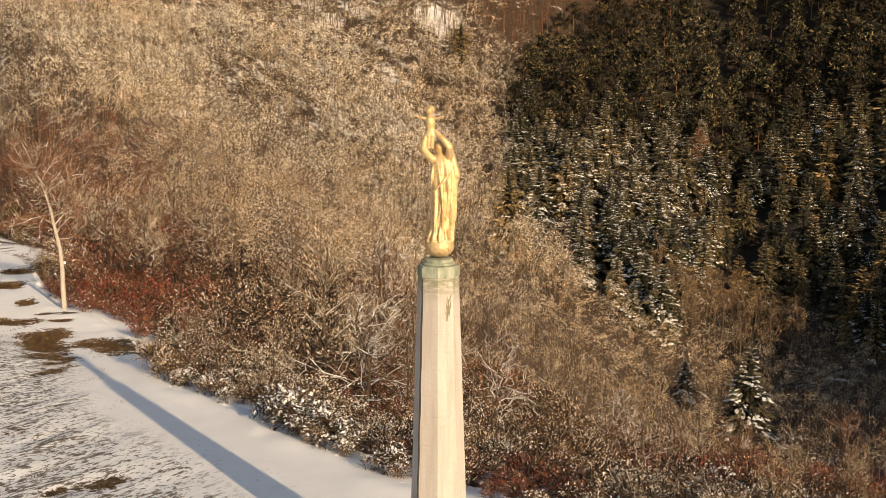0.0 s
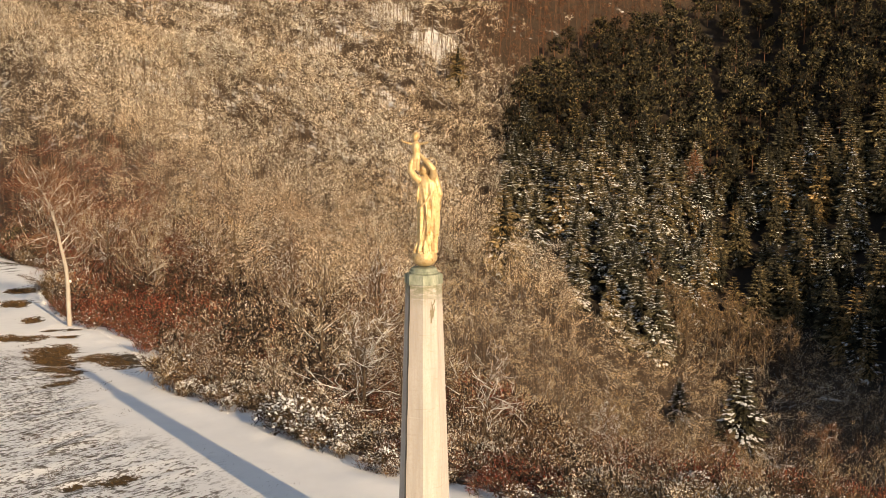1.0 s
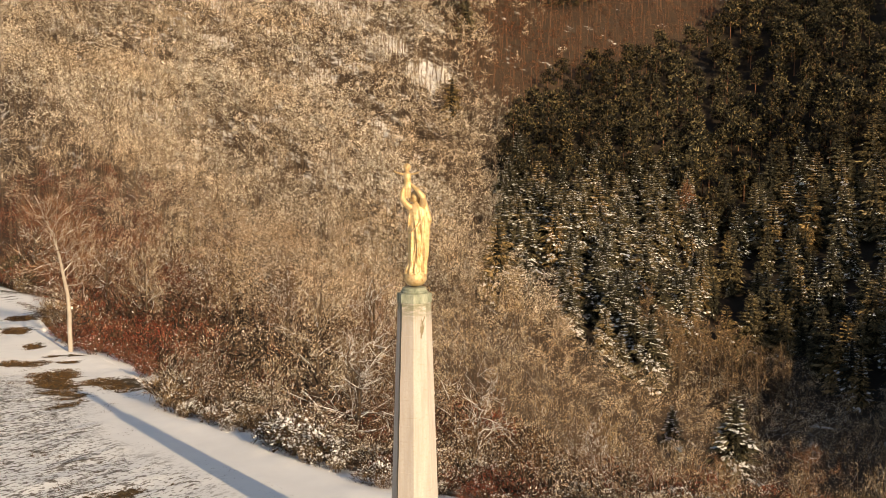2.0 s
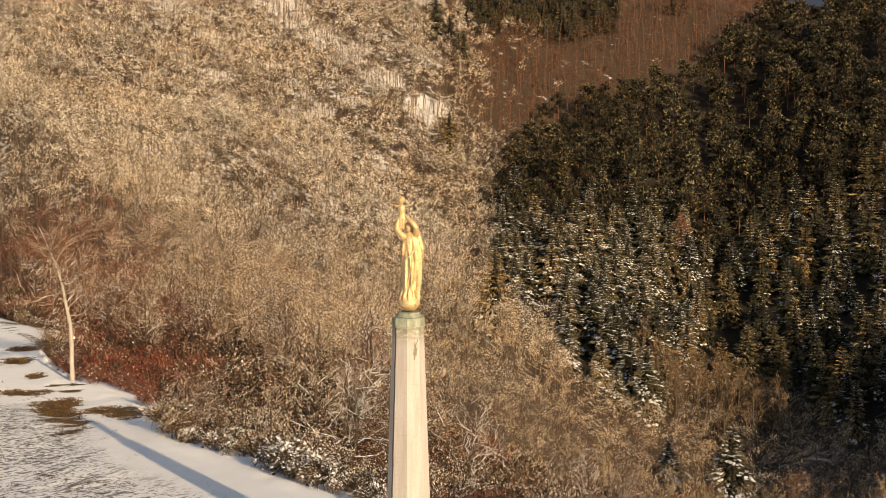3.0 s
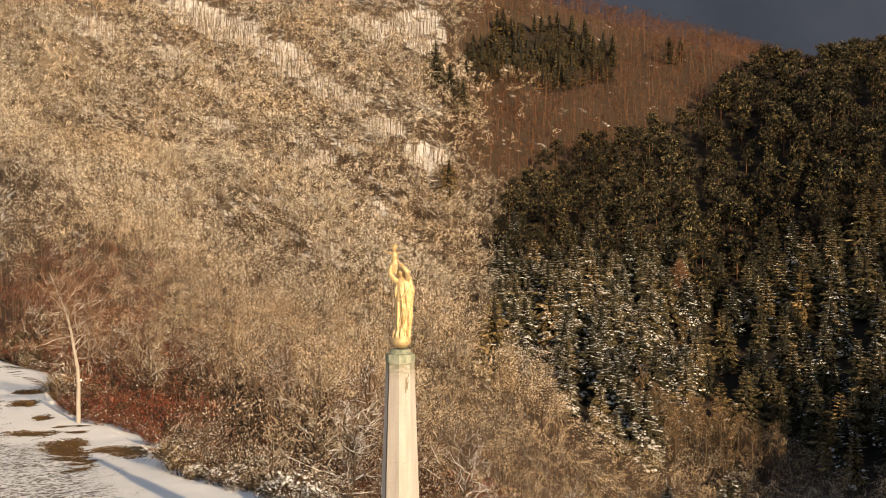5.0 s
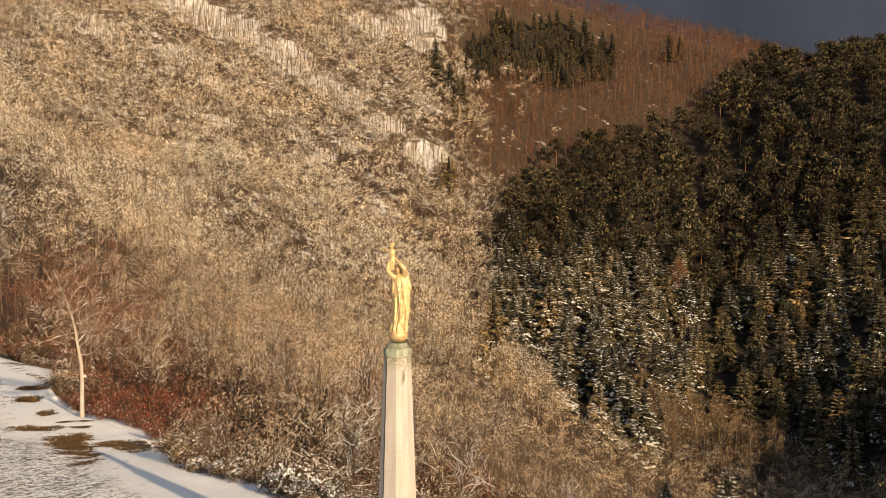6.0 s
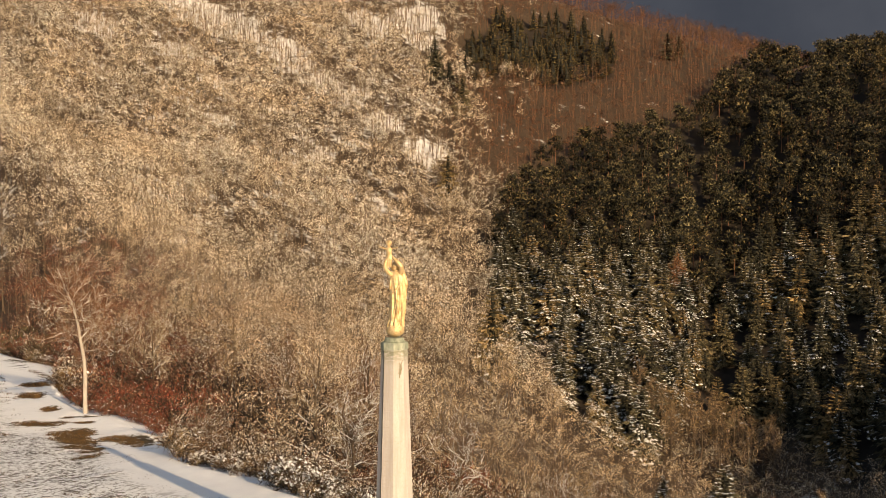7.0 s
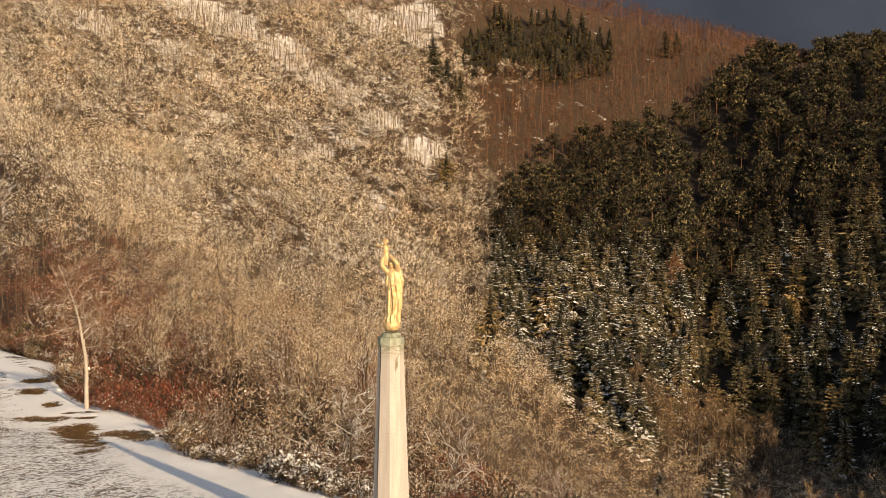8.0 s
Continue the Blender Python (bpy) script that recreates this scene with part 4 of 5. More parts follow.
def scrub(rng, h, mats, stems=16, leaves=500, spread=0.6, twigs=350, snow=0, leaf=0.05, dome=0.9):
    """A many-stemmed bush: stems, twigs round an inside coloured as dark as its shade, leaves that still hang, caps of
    snow.
    """
    wood, fine, leafy, white = Soup(), Soup(), Soup(), Soup()
    hh, rr = np.array([h * dome]), np.array([h * spread])
    at, size, p, d = lobed(rng, hh, rr, 9, twigs + leaves + snow)
    at, size, p, d = at[0], size[0], p[0], d[0]
    a = rng.rand(stems) * 6.3
    foot = np.stack([np.cos(a) * 0.1 * h, np.sin(a) * 0.1 * h, np.full(stems, -0.2)], 1)
    top = at[rng.randint(0, 9, stems)] + rng.normal(0, 0.18 * h, (stems, 3)) * [1, 1, 0.7] + [0, 0, 0.15 * h]
    wood.sticks(foot, top, 0.010 * h, 0.004 * h, 3)
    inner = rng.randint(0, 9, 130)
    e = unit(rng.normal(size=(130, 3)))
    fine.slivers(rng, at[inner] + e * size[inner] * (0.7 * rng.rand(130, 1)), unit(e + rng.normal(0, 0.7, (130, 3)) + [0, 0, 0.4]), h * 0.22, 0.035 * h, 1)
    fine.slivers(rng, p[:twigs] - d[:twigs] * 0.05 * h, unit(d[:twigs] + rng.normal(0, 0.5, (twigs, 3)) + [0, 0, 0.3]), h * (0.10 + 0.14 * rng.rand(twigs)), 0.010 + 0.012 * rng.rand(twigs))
    out = [("stem", wood.mesh("stem", mats[0], smooth=True)), ("branchwork", fine.mesh("branchwork", mats[1], SHADED_TWIG))]
    if leaves:
        leafy.leaves(rng, p[twigs:twigs + leaves], leaf * (0.5 + 0.9 * rng.rand(leaves)))
        out.append(("foliage", leafy.mesh("foliage", mats[2])))
    if snow:
        q, e = p[twigs + leaves:], d[twigs + leaves:]
        q = q[(e[:, 2] > 0.0) & (q[:, 2] > 0.25 * h)]
        white.leaves(rng, q + [0, 0, 0.02], 0.012 + 0.055 * rng.rand(len(q)) ** 2.5, flat=0.5)
        out.append(("snow_cover", white.mesh("snow_cover", SNOW)))
    return out


def thicket(name, rng, x, y, h, r, tufts, mats, label, tuft=0.06, twigs=30, snow=12, lobes=6, long=2.0, sink=0.1, inner=60, scale=1.0):
    """Bushes without number in one mesh: dense lobes with shade coloured in, short tufts of twig and leaf on them,
    flecks of snow on top.
    """
    n = len(x)
    s = Soup()
    scale = np.broadcast_to(scale, n)
    foot = np.stack([x, y, height(x, y) - sink], 1)[:, None]
    h, r = scale * h * (0.55 + 0.8 * rng.rand(n)), scale * r * (0.7 + 0.6 * rng.rand(n))
    at, size, p, d = lobed(rng, h, r, lobes, tufts + twigs + snow)
    tone = np.clip(0.15 + 0.55 * rng.rand(n) + 0.9 * (vnoise(x, y, 6, 41) - 0.45), 0, 1)
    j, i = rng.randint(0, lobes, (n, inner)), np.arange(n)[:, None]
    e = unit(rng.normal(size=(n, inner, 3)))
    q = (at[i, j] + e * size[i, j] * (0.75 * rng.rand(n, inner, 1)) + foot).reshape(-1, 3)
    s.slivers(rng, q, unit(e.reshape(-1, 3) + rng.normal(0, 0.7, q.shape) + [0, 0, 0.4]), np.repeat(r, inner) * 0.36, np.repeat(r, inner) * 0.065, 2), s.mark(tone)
    p = p + foot
    q, e = p[:, :tufts].reshape(-1, 3), d[:, :tufts].reshape(-1, 3)
    w = tuft * np.repeat(scale, tufts) * (0.5 + rng.rand(len(q)))
    s.slivers(rng, q, unit(e + rng.normal(0, 0.8, e.shape) + [0, 0, 0.4]), w * long, w, 1), s.mark(tone)
    q, e = p[:, tufts:tufts + twigs].reshape(-1, 3), d[:, tufts:tufts + twigs].reshape(-1, 3)
    s.slivers(rng, q - e * 0.1, unit(e * 0.8 + rng.normal(0, 0.4, e.shape) + [0, 0, 0.45]), tuft * 7 * np.repeat(scale, twigs) * (0.5 + rng.rand(len(q))), tuft * 0.35 * np.repeat(scale, twigs), 1), s.mark(tone)
    if snow:
        q, e = p[:, tufts + twigs:].reshape(-1, 3), d[:, tufts + twigs:].reshape(-1, 3)
        k = np.repeat(np.arange(n), snow)
        ok = (e[:, 2] > 0.15) & (vnoise(q[:, 0], q[:, 1], 2.2, 42) + 0.3 * rng.rand(len(q)) > 0.58)
        s.leaves(rng, q[ok] + [0, 0, tuft * 0.4], tuft * scale[k[ok]] * (0.4 + 1.1 * rng.rand(ok.sum()) ** 2), 3, 0.4), s.mark(np.ones(1))
    tagged(new(name, s.mesh(name, mats[0], mats[1], SHADED_TWIG, SNOW)), label, "bushes", kind="stuff")


def scatter(rng, x0, x1, y0, y1, gap, keep):
    """Spots on a jittered grid for which keep(x, y), from 0 to 1, says how likely a tree stands there."""
    gx, gy = np.meshgrid(np.arange(x0, x1, gap), np.arange(y0, y1, gap))
    x, y = gx.ravel() + rng.uniform(-0.5, 0.5, gx.size) * gap, gy.ravel() + rng.uniform(-0.5, 0.5, gx.size) * gap
    ok = rng.rand(len(x)) < keep(x, y)
    return x[ok], y[ok]



def fan(x, y):
    return (x - 1.4) / (y + 29)


def seen(x, y, lo=-0.62, hi=0.60):
    u = fan(x, y)
    return ((u > lo) & (u < hi)).astype(float)


LONE = [(58, 212, 0.46, 3), (69, 196, 0.92, 3), (17, 268, 1.05, 2), (4, 452, 0.95, 2), (-4, 600, 1.1, 2), (5, 577, 0.95, 2), (13, 555, 1.0, 2), (10, 566, 0.8, 1), (163, 664, 0.8, 2), (172, 668, 0.65, 2)]


def leafless(x, y):
    out = ~(in_poly(x, y, SPRUCES) | in_poly(x, y, HIGH_SPRUCES))
    for lx, ly, s, _ in LONE[:3]:  # room round the lone spruces, more of it downhill
        out &= np.hypot((x - lx + 0.25 * (ly - y)) / 4, (y - ly + 7) / 11) > 1
    return out


def bands(x, y):
    """Ribs and gullies that run down the flank."""
    return vnoise((x * 0.53 - y * 0.85) * 0.16, x * 0.85 + y * 0.53, 13, 31) * 0.6 + vnoise((x * 0.53 - y * 0.85) * 0.25, x * 0.85 + y * 0.53, 5, 32) * 0.4


def woods(name, rng, x, y, h, twigs, mats, label, spread=0.20, twig=0.075, length=1.15, trunk=0.11, low=0.3, coarsest=0):
    """A whole stand of leafless trees in one mesh, for slopes where nobody could count them."""
    n = len(x)
    s = Soup()
    foot = np.stack([x, y, height(x, y) - 0.6], 1)
    h = h * (0.7 + 0.6 * rng.rand(n))
    lean = rng.normal(0, 0.05, (n, 2)) * h[:, None]
    top = foot + np.concatenate([lean, h[:, None] * 0.93], 1)
    mid = foot * 0.5 + top * 0.5 + np.concatenate([rng.normal(0, 0.02, (n, 2)) * h[:, None], np.zeros((n, 1))], 1)
    tr = trunk * (0.6 + 0.8 * rng.rand(n))
    tone = np.clip(rng.rand(n) * 0.6 + 0.9 * (bands(x, y) - 0.2), 0, 1)
    s.sticks(foot, mid, tr, tr * 0.7, 3, 0), s.mark(tone), s.sticks(mid, top, tr * 0.7, 0.03, 3, 0), s.mark(tone)
    # limbs
    for _ in range(4):
        f = low + (0.85 - low) * rng.rand(n)
        p = foot + (top - foot) * f[:, None]
        a = rng.rand(n) * 6.3
        d = unit(np.stack([np.cos(a), np.sin(a), 1.0 + 0.4 * rng.rand(n)], 1))
        s.slivers(rng, p, d, h * (0.3 + 0.15 * rng.rand(n)), 0.09, 0), s.mark(tone)
    k = np.repeat(np.arange(n), twigs)
    m = len(k)
    g = np.sqrt(rng.rand(n, 9))  # lobes of the crown
    la = rng.rand(n, 9) * 6.3
    lw = spread * h[:, None] * np.sqrt(np.clip(np.sin(np.pi * (0.10 + 0.84 * g)), 0.05, 1)) * np.sqrt(rng.rand(n, 9))
    j = rng.randint(0, 9, m)
    g, a, wide = g[k, j], la[k, j], lw[k, j]
    p = foot[k] + (top[k] - foot[k]) * (low + (1 - low) * g)[:, None] + np.stack([np.cos(a) * wide, np.sin(a) * wide, 0 * a], 1)
    p = p + unit(rng.normal(size=(m, 3))) * (0.40 * spread * h[k] * rng.rand(m) ** 0.45)[:, None]
    d = unit(np.stack([np.cos(a) * 0.5, np.sin(a) * 0.5, 0.15 + 0.3 * g], 1) + rng.normal(0, 0.6, (m, 3)))
    coarse = (np.clip((y + 29) / coarsest, 0.45, 1) if coarsest else np.ones(n))[k]
    s.slivers(rng, p, d, coarse * length * (0.5 + rng.rand(m)), coarse * twig * (0.6 + 0.8 * rng.rand(m)), 1), s.mark(tone)
    tagged(new(name, s.mesh(name, *mats)), label, "woods", kind="stuff")


def needle_woods(name, rng, x, y, h, r, mats, label, layers=14, per=5, snow=0.2, round_top=0.0):
    """A stand of spruces or pines in one mesh."""
    n = len(x)
    s = Soup()
    foot = np.stack([x, y, height(x, y) - 0.6], 1)
    h = h * (0.6 + 0.7 * rng.rand(n))
    up = np.zeros((n, 3))
    up[:, 2] = h
    tone = np.clip(rng.rand(n) * 0.8 + 0.5 * (vnoise(x, y, 30, 22) - 0.3), 0, 1)
    s.sticks(foot, foot + up * 0.97, 0.012 * h, 0.03, 3, 0), s.mark(tone)
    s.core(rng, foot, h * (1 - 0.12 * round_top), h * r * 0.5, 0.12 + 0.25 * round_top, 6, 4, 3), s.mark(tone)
    k = np.repeat(np.arange(n), layers * per)
    m = len(k)
    low = 0.12 + 0.3 * round_top
    f = low + (0.99 - low) * (np.tile(np.repeat(np.arange(layers), per), n) + rng.rand(m) * 0.8) / layers
    a = rng.rand(m) * 6.3
    taper = np.where(round_top > 0.5, np.sqrt(np.clip(1 - f ** 3, 0.02, 1)) * 0.8, (1 - f) ** 0.8)
    ll = h[k] * r * taper * (0.6 + 0.7 * rng.rand(m)) + 0.35
    d = unit(np.stack([np.cos(a), np.sin(a), -0.28 + 0.8 * f ** 2 + rng.normal(0, 0.13, m) + 0.45 * round_top], 1))
    p = foot[k] + up[k] * f[:, None]
    s.slivers(rng, p + d * (ll * 0.15)[:, None], d, ll, 0.22 * ll + 0.15, 1), s.mark(tone)
    for way in (-1, 1):
        side = unit(np.stack([-np.sin(a), np.cos(a), 0 * a], 1) * way + d * (0.7 + 0.4 * rng.rand(m))[:, None])
        s.slivers(rng, p + d * (ll * (0.3 + 0.3 * rng.rand(m)))[:, None], unit(side - [0, 0, 0.25]), ll * 0.55, 0.17 * ll + 0.12, 1), s.mark(tone)
    if snow > 0:
        ok = rng.rand(m) < snow
        s.roofs(rng, (p + d * (ll * 0.4)[:, None] + [0, 0, 0.25])[ok], d[ok], ll[ok] * 0.5, 0.35 * ll[ok] + 0.15, 2, 0.7)
        s.mark(np.ones(1))
    tagged(new(name, s.mesh(name, *mats, SNOW, SHADED_CORE)), label, "woods", kind="stuff")


def clump_woods(name, rng, x, y, h, r, mats, label, lobes=9, tufts=70, low=0.38):
    """A stand of pines in one mesh: bare lower stems, crowns of rounded needle clumps, the shade in their gaps coloured
    in.
    """
    n = len(x)
    s = Soup()
    h = h * (0.65 + 0.6 * rng.rand(n))
    foot = np.stack([x, y, height(x, y) - 0.6], 1)
    up = np.zeros((n, 3))
    up[:, 2] = h
    tone = np.clip(rng.rand(n) * 1.1 - 0.05 + 0.5 * (vnoise(x, y, 34, 22) - 0.45), 0, 1)
    s.sticks(foot, foot + up * 0.95, 0.013 * h, 0.05, 4, 0), s.mark(tone)
    f = low + (0.97 - low) * (np.arange(lobes) + 0.8 * rng.rand(n, lobes)) / lobes
    a = rng.rand(n, 1) * 6.3 + np.arange(lobes) * 2.4 + rng.normal(0, 0.4, (n, lobes))
    reach = h[:, None] * r * np.sqrt(np.clip(1.08 - f, 0.02, 1)) * (0.35 + 0.75 * rng.rand(n, lobes))
    at = foot[:, None] + np.stack([np.cos(a) * reach, np.sin(a) * reach, f * h[:, None]], -1)
    size = np.stack([np.ones((n, lobes)), np.ones((n, lobes)), np.full((n, lobes), 0.6)], -1) * (h[:, None] * r * (0.30 + 0.22 * rng.rand(n, lobes)))[..., None]
    s.sticks((foot[:, None] + up[:, None] * (f[..., None] - 0.05)).reshape(-1, 3), at.reshape(-1, 3), 0.09, 0.04, 3, 0), s.mark(tone)
    d = unit(rng.normal(size=(n, lobes, 10, 3)))
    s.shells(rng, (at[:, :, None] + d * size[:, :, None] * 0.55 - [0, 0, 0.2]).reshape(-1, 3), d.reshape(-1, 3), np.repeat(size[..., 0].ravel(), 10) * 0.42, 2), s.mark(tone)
    d = unit(rng.normal(size=(n, lobes, tufts, 3)) + [0, 0, 0.25])
    p = at[:, :, None] + d * size[:, :, None] * (0.7 + 0.4 * rng.rand(n, lobes, tufts, 1))
    w = np.repeat(size[..., 0].ravel(), tufts) * (0.14 + 0.16 * rng.rand(n * lobes * tufts))
    s.slivers(rng, p.reshape(-1, 3), unit(d.reshape(-1, 3) + rng.normal(0, 0.5, (n * lobes * tufts, 3))), w * 2.2, w, 1), s.mark(tone)
    tagged(new(name, s.mesh(name, *mats, SHADED_CORE)), label, "woods", kind="stuff")


# ---- what grows on the slopes ----
rng = np.random.RandomState(11)

# far flank, leafless and rimed
X, Y = scatter(rng, -420, 80, 225, 735, 4.9, lambda x, y: seen(x, y, -0.53, 0.12) * (1 - 0.95 * smooth01(-28, 42, x - 0.03 * (y - 480) + 30 * (vnoise(x, y, 25, 4) - 0.5)) * (y > 470)) * open_ground(x, y) * (0.55 + 0.7 * bands(x, y)) * leafless(x, y) * (y > 225 + 20 * vnoise(x, y, 30, 9)))
near = Y < 430
for name, ok, m in (("far_beech_woods", ~near, 105), ("beech_woods", near, 210)):
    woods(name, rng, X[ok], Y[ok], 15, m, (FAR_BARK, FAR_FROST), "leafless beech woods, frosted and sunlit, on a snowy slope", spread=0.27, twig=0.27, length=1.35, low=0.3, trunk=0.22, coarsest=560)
# where the snow lies open between them, slender trunks with thin crowns
X, Y = scatter(rng, -420, 60, 440, 735, 4.2, lambda x, y: seen(x, y, -0.53, 0.12) * (open_ground(x, y) < 0.6) * 0.95)
woods("sparse_beech_woods", rng, X, Y, 13, 22, (FAR_BARK, FAR_FROST), "sparse slender beeches standing in open snow", spread=0.2, twig=0.18, length=1.3, low=0.35, trunk=0.27)
# russet woods under the ridge
X, Y = scatter(rng, 5, 420, 470, 860, 6.6, lambda x, y: seen(x, y, 0.0, 0.52) * leafless(x, y) * smooth01(-28, 42, x - 0.03 * (y - 480) + 30 * (vnoise(x, y, 25, 4) - 0.5)))
woods("ridge_woods", rng, X, Y, 16, 110, (RIDGE_BARK, RED_TWIG), "leafless russet woods along the ridge", spread=0.25, twig=0.17, length=1.1, low=0.38, trunk=0.18)
# the near side of the valley: golden brush
def valley_spots(y0, y1, gap):
    return scatter(rng, -45, 130, y0, y1, gap, lambda x, y: seen(x, y, -0.12, 0.53) * leafless(x, y) * (beyond(x, y) > 15) * (0.75 + 0.5 * vnoise(x, y, 14, 4)))


X, Y = valley_spots(48, 128, 2.9)
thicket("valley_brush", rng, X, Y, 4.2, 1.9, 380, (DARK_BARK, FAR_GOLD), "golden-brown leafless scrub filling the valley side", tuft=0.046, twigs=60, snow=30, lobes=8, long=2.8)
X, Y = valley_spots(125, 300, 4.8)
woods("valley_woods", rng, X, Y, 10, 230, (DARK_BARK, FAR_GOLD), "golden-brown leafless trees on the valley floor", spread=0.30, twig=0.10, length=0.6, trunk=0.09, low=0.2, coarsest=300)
# middle of the left slope
X, Y = scatter(rng, -190, 0, 85, 240, 5.2, lambda x, y: seen(x, y, -0.53, -0.04) * (beyond(x, y) > 14) * (y > 90 + 15 * vnoise(x, y, 20, 3)))
ruddy = fan(X, Y) + 0.16 * (vnoise(X, Y, 18, 51) - 0.5) + 0.2 * (rng.rand(len(X)) - 0.5) < -0.325
for name, ok, mat, label in (("slope_woods", ~ruddy, MID_TWIG, "leafless frosted trees on the near slope"), ("red_slope_woods", ruddy, MID_RED, "leafless reddish trees on the near slope")):
    woods(name, rng, X[ok], Y[ok], 13, 560, (FAR_BARK, mat), label, spread=0.29, twig=0.06, length=0.42, trunk=0.10, low=0.22)
X, Y = scatter(rng, -130, 0, 30, 200, 3.9, lambda x, y: seen(x, y, -0.53, -0.03) * (beyond(x, y) > 10) * (beyond(x, y) < 58) * 0.95 / grown(y) ** 0.8)
ruddy = fan(X, Y) + 0.3 * (vnoise(X, Y, 14, 52) - 0.5) + 0.15 * (rng.rand(len(X)) - 0.5) < -0.31
for name, ok, mat, label in (("slope_brush", ~ruddy, MID_TWIG, "brown frosted brush on the slope below the track"), ("red_slope_brush", ruddy, MID_RED, "reddish brush on the slope below the track")):
    thicket(name, rng, X[ok], Y[ok], 4.2, 2.1, 420, (DARK_BARK, mat), label, tuft=0.05, twigs=34, snow=26, lobes=8, long=2.2, scale=grown(Y[ok]) ** 0.8)
# pines high on the right flank
X, Y = scatter(rng, 20, 330, 375, 690, 9.6, lambda x, y: (in_poly(x, y, SPRUCES) & (y > 375 + 60 * vnoise(x, y, 22, 75))) * seen(x, y, -0.1, 0.52) * (0.75 + 0.25 * vnoise(x, y, 30, 6)))
clump_woods("pine_woods", rng, X, Y, 19, 0.30, (PINE_BARK, PINE), "dark green pines thinning towards the ridge")
X, Y = scatter(rng, 20, 160, 560, 720, 6.5, lambda x, y: in_poly(x, y, HIGH_SPRUCES) * (0.25 + 0.9 * vnoise(x, y, 18, 76)))
needle_woods("high_spruce_woods", rng, X, Y, 15, 0.31, (DARK_BARK, FAR_NEEDLE), "dark spruces in a hollow under the ridge", snow=0.0, layers=12, per=7)
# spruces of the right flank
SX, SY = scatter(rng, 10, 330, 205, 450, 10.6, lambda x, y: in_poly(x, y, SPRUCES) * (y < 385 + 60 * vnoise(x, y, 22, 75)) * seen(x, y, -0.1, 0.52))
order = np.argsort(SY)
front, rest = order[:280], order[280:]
if len(rest):
    needle_woods("spruce_woods", rng, SX[rest], SY[rest], 25, 0.2, (DARK_BARK, FAR_NEEDLE), "dark spruces dusted with snow on the steep flank", layers=17, per=8, snow=0.15)

# spruces that can be told apart
kinds = [("spruce_tree", spruce(np.random.RandomState(s), 26, (DARK_BARK, NEEDLE), r=rr, snow=sn)) for s, rr, sn in ((1, 0.29, 0.7), (2, 0.25, 0.4), (3, 0.28, 0.06), (4, 0.3, 1.2))]
spots = []
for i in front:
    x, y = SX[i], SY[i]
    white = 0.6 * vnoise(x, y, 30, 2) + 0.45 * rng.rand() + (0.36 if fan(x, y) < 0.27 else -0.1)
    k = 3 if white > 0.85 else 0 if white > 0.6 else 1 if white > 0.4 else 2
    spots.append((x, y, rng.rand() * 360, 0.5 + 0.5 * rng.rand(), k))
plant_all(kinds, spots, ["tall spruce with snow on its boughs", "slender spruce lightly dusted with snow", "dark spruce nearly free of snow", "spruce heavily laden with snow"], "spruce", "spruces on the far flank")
plant_all(kinds, [(x, y, 40 * i, s, k) for i, (x, y, s, k) in enumerate(LONE)], ["lone spruce patched with snow", "small dark spruce below the ridge", "lone dark spruce among bare trees", "lone snow-laden spruce in the valley"], "spruce", "lone spruces")

# bare trees that can be told apart, on the slope below the track and across
tall = [("bare_tree", bare_tree(np.random.RandomState(20 + s), 10, (b, m), limbs=lm, twigs=tw, spread=sp, crook=ck, snow=sn, twig_w=0.024, limb=0.75, low=0.2)) for s, (b, m, lm, tw, sp, ck, sn) in enumerate((
    (BARK, NEAR_TWIG, 12, 1600, 0.36, 0.6, 0.10), (BARK, FROST_TWIG, 13, 1600, 0.33, 0.5, 0.12), (DARK_BARK, GOLD_TWIG, 12, 1000, 0.34, 0.7, 0.0), (BARK, NEAR_TWIG, 12, 1600, 0.38, 0.9, 0.3), (BARK, BUSH_RED_TWIG, 12, 1600, 0.36, 0.6, 0.06)))]
X, Y = scatter(rng, -110, 60, 14, 190, 4.4, lambda x, y: seen(x, y, -0.52, 0.5) * (beyond(x, y) > 2.5) * (beyond(x, y) < np.where(fan(x, y) < -0.25, 50, 40)) * np.where(fan(x, y) > -0.02, 0.3, np.where(beyond(x, y) > 20, 0.5, 0.35)) / grown(y) ** 1.9)
spots = []
for x, y in zip(X, Y):
    far = beyond(x, y)
    right = fan(x, y) > -0.02
    k = rng.choice(5, p=[0.2, 0.05, 0.45, 0.1, 0.2] if right else [0.4, 0.05, 0.05, 0.2, 0.3] if fan(x, y) < -0.28 else [0.34, 0.16, 0.12, 0.2, 0.18])
    size = (0.3 + 0.008 * far if right else 0.34 + 0.016 * min(far, 26)) * (0.8 + 0.45 * rng.rand()) * float(grown(y)) ** 0.6
    spots.append((x, y, rng.rand() * 360, size, k))
X, Y = scatter(rng, -100, 4, 26, 170, 11, lambda x, y: seen(x, y, -0.5, -0.03) * (beyond(x, y) > 7) * (beyond(x, y) < 45) * 0.5)
spots += [(x, y, rng.rand() * 360, (0.8 + 0.4 * rng.rand()) * float(grown(y)) ** 0.4, int(rng.choice([0, 1, 3, 4], p=[0.35, 0.3, 0.25, 0.1]))) for x, y in zip(X, Y)]
plant_all(tall, spots, ["bare brown tree with snow along its limbs", "bare tree with frosted pale twigs", "bare tree with golden-brown twigs", "crooked bare tree with snowy limbs", "bare tree with reddish twigs"], "tree", "bare trees below the track")
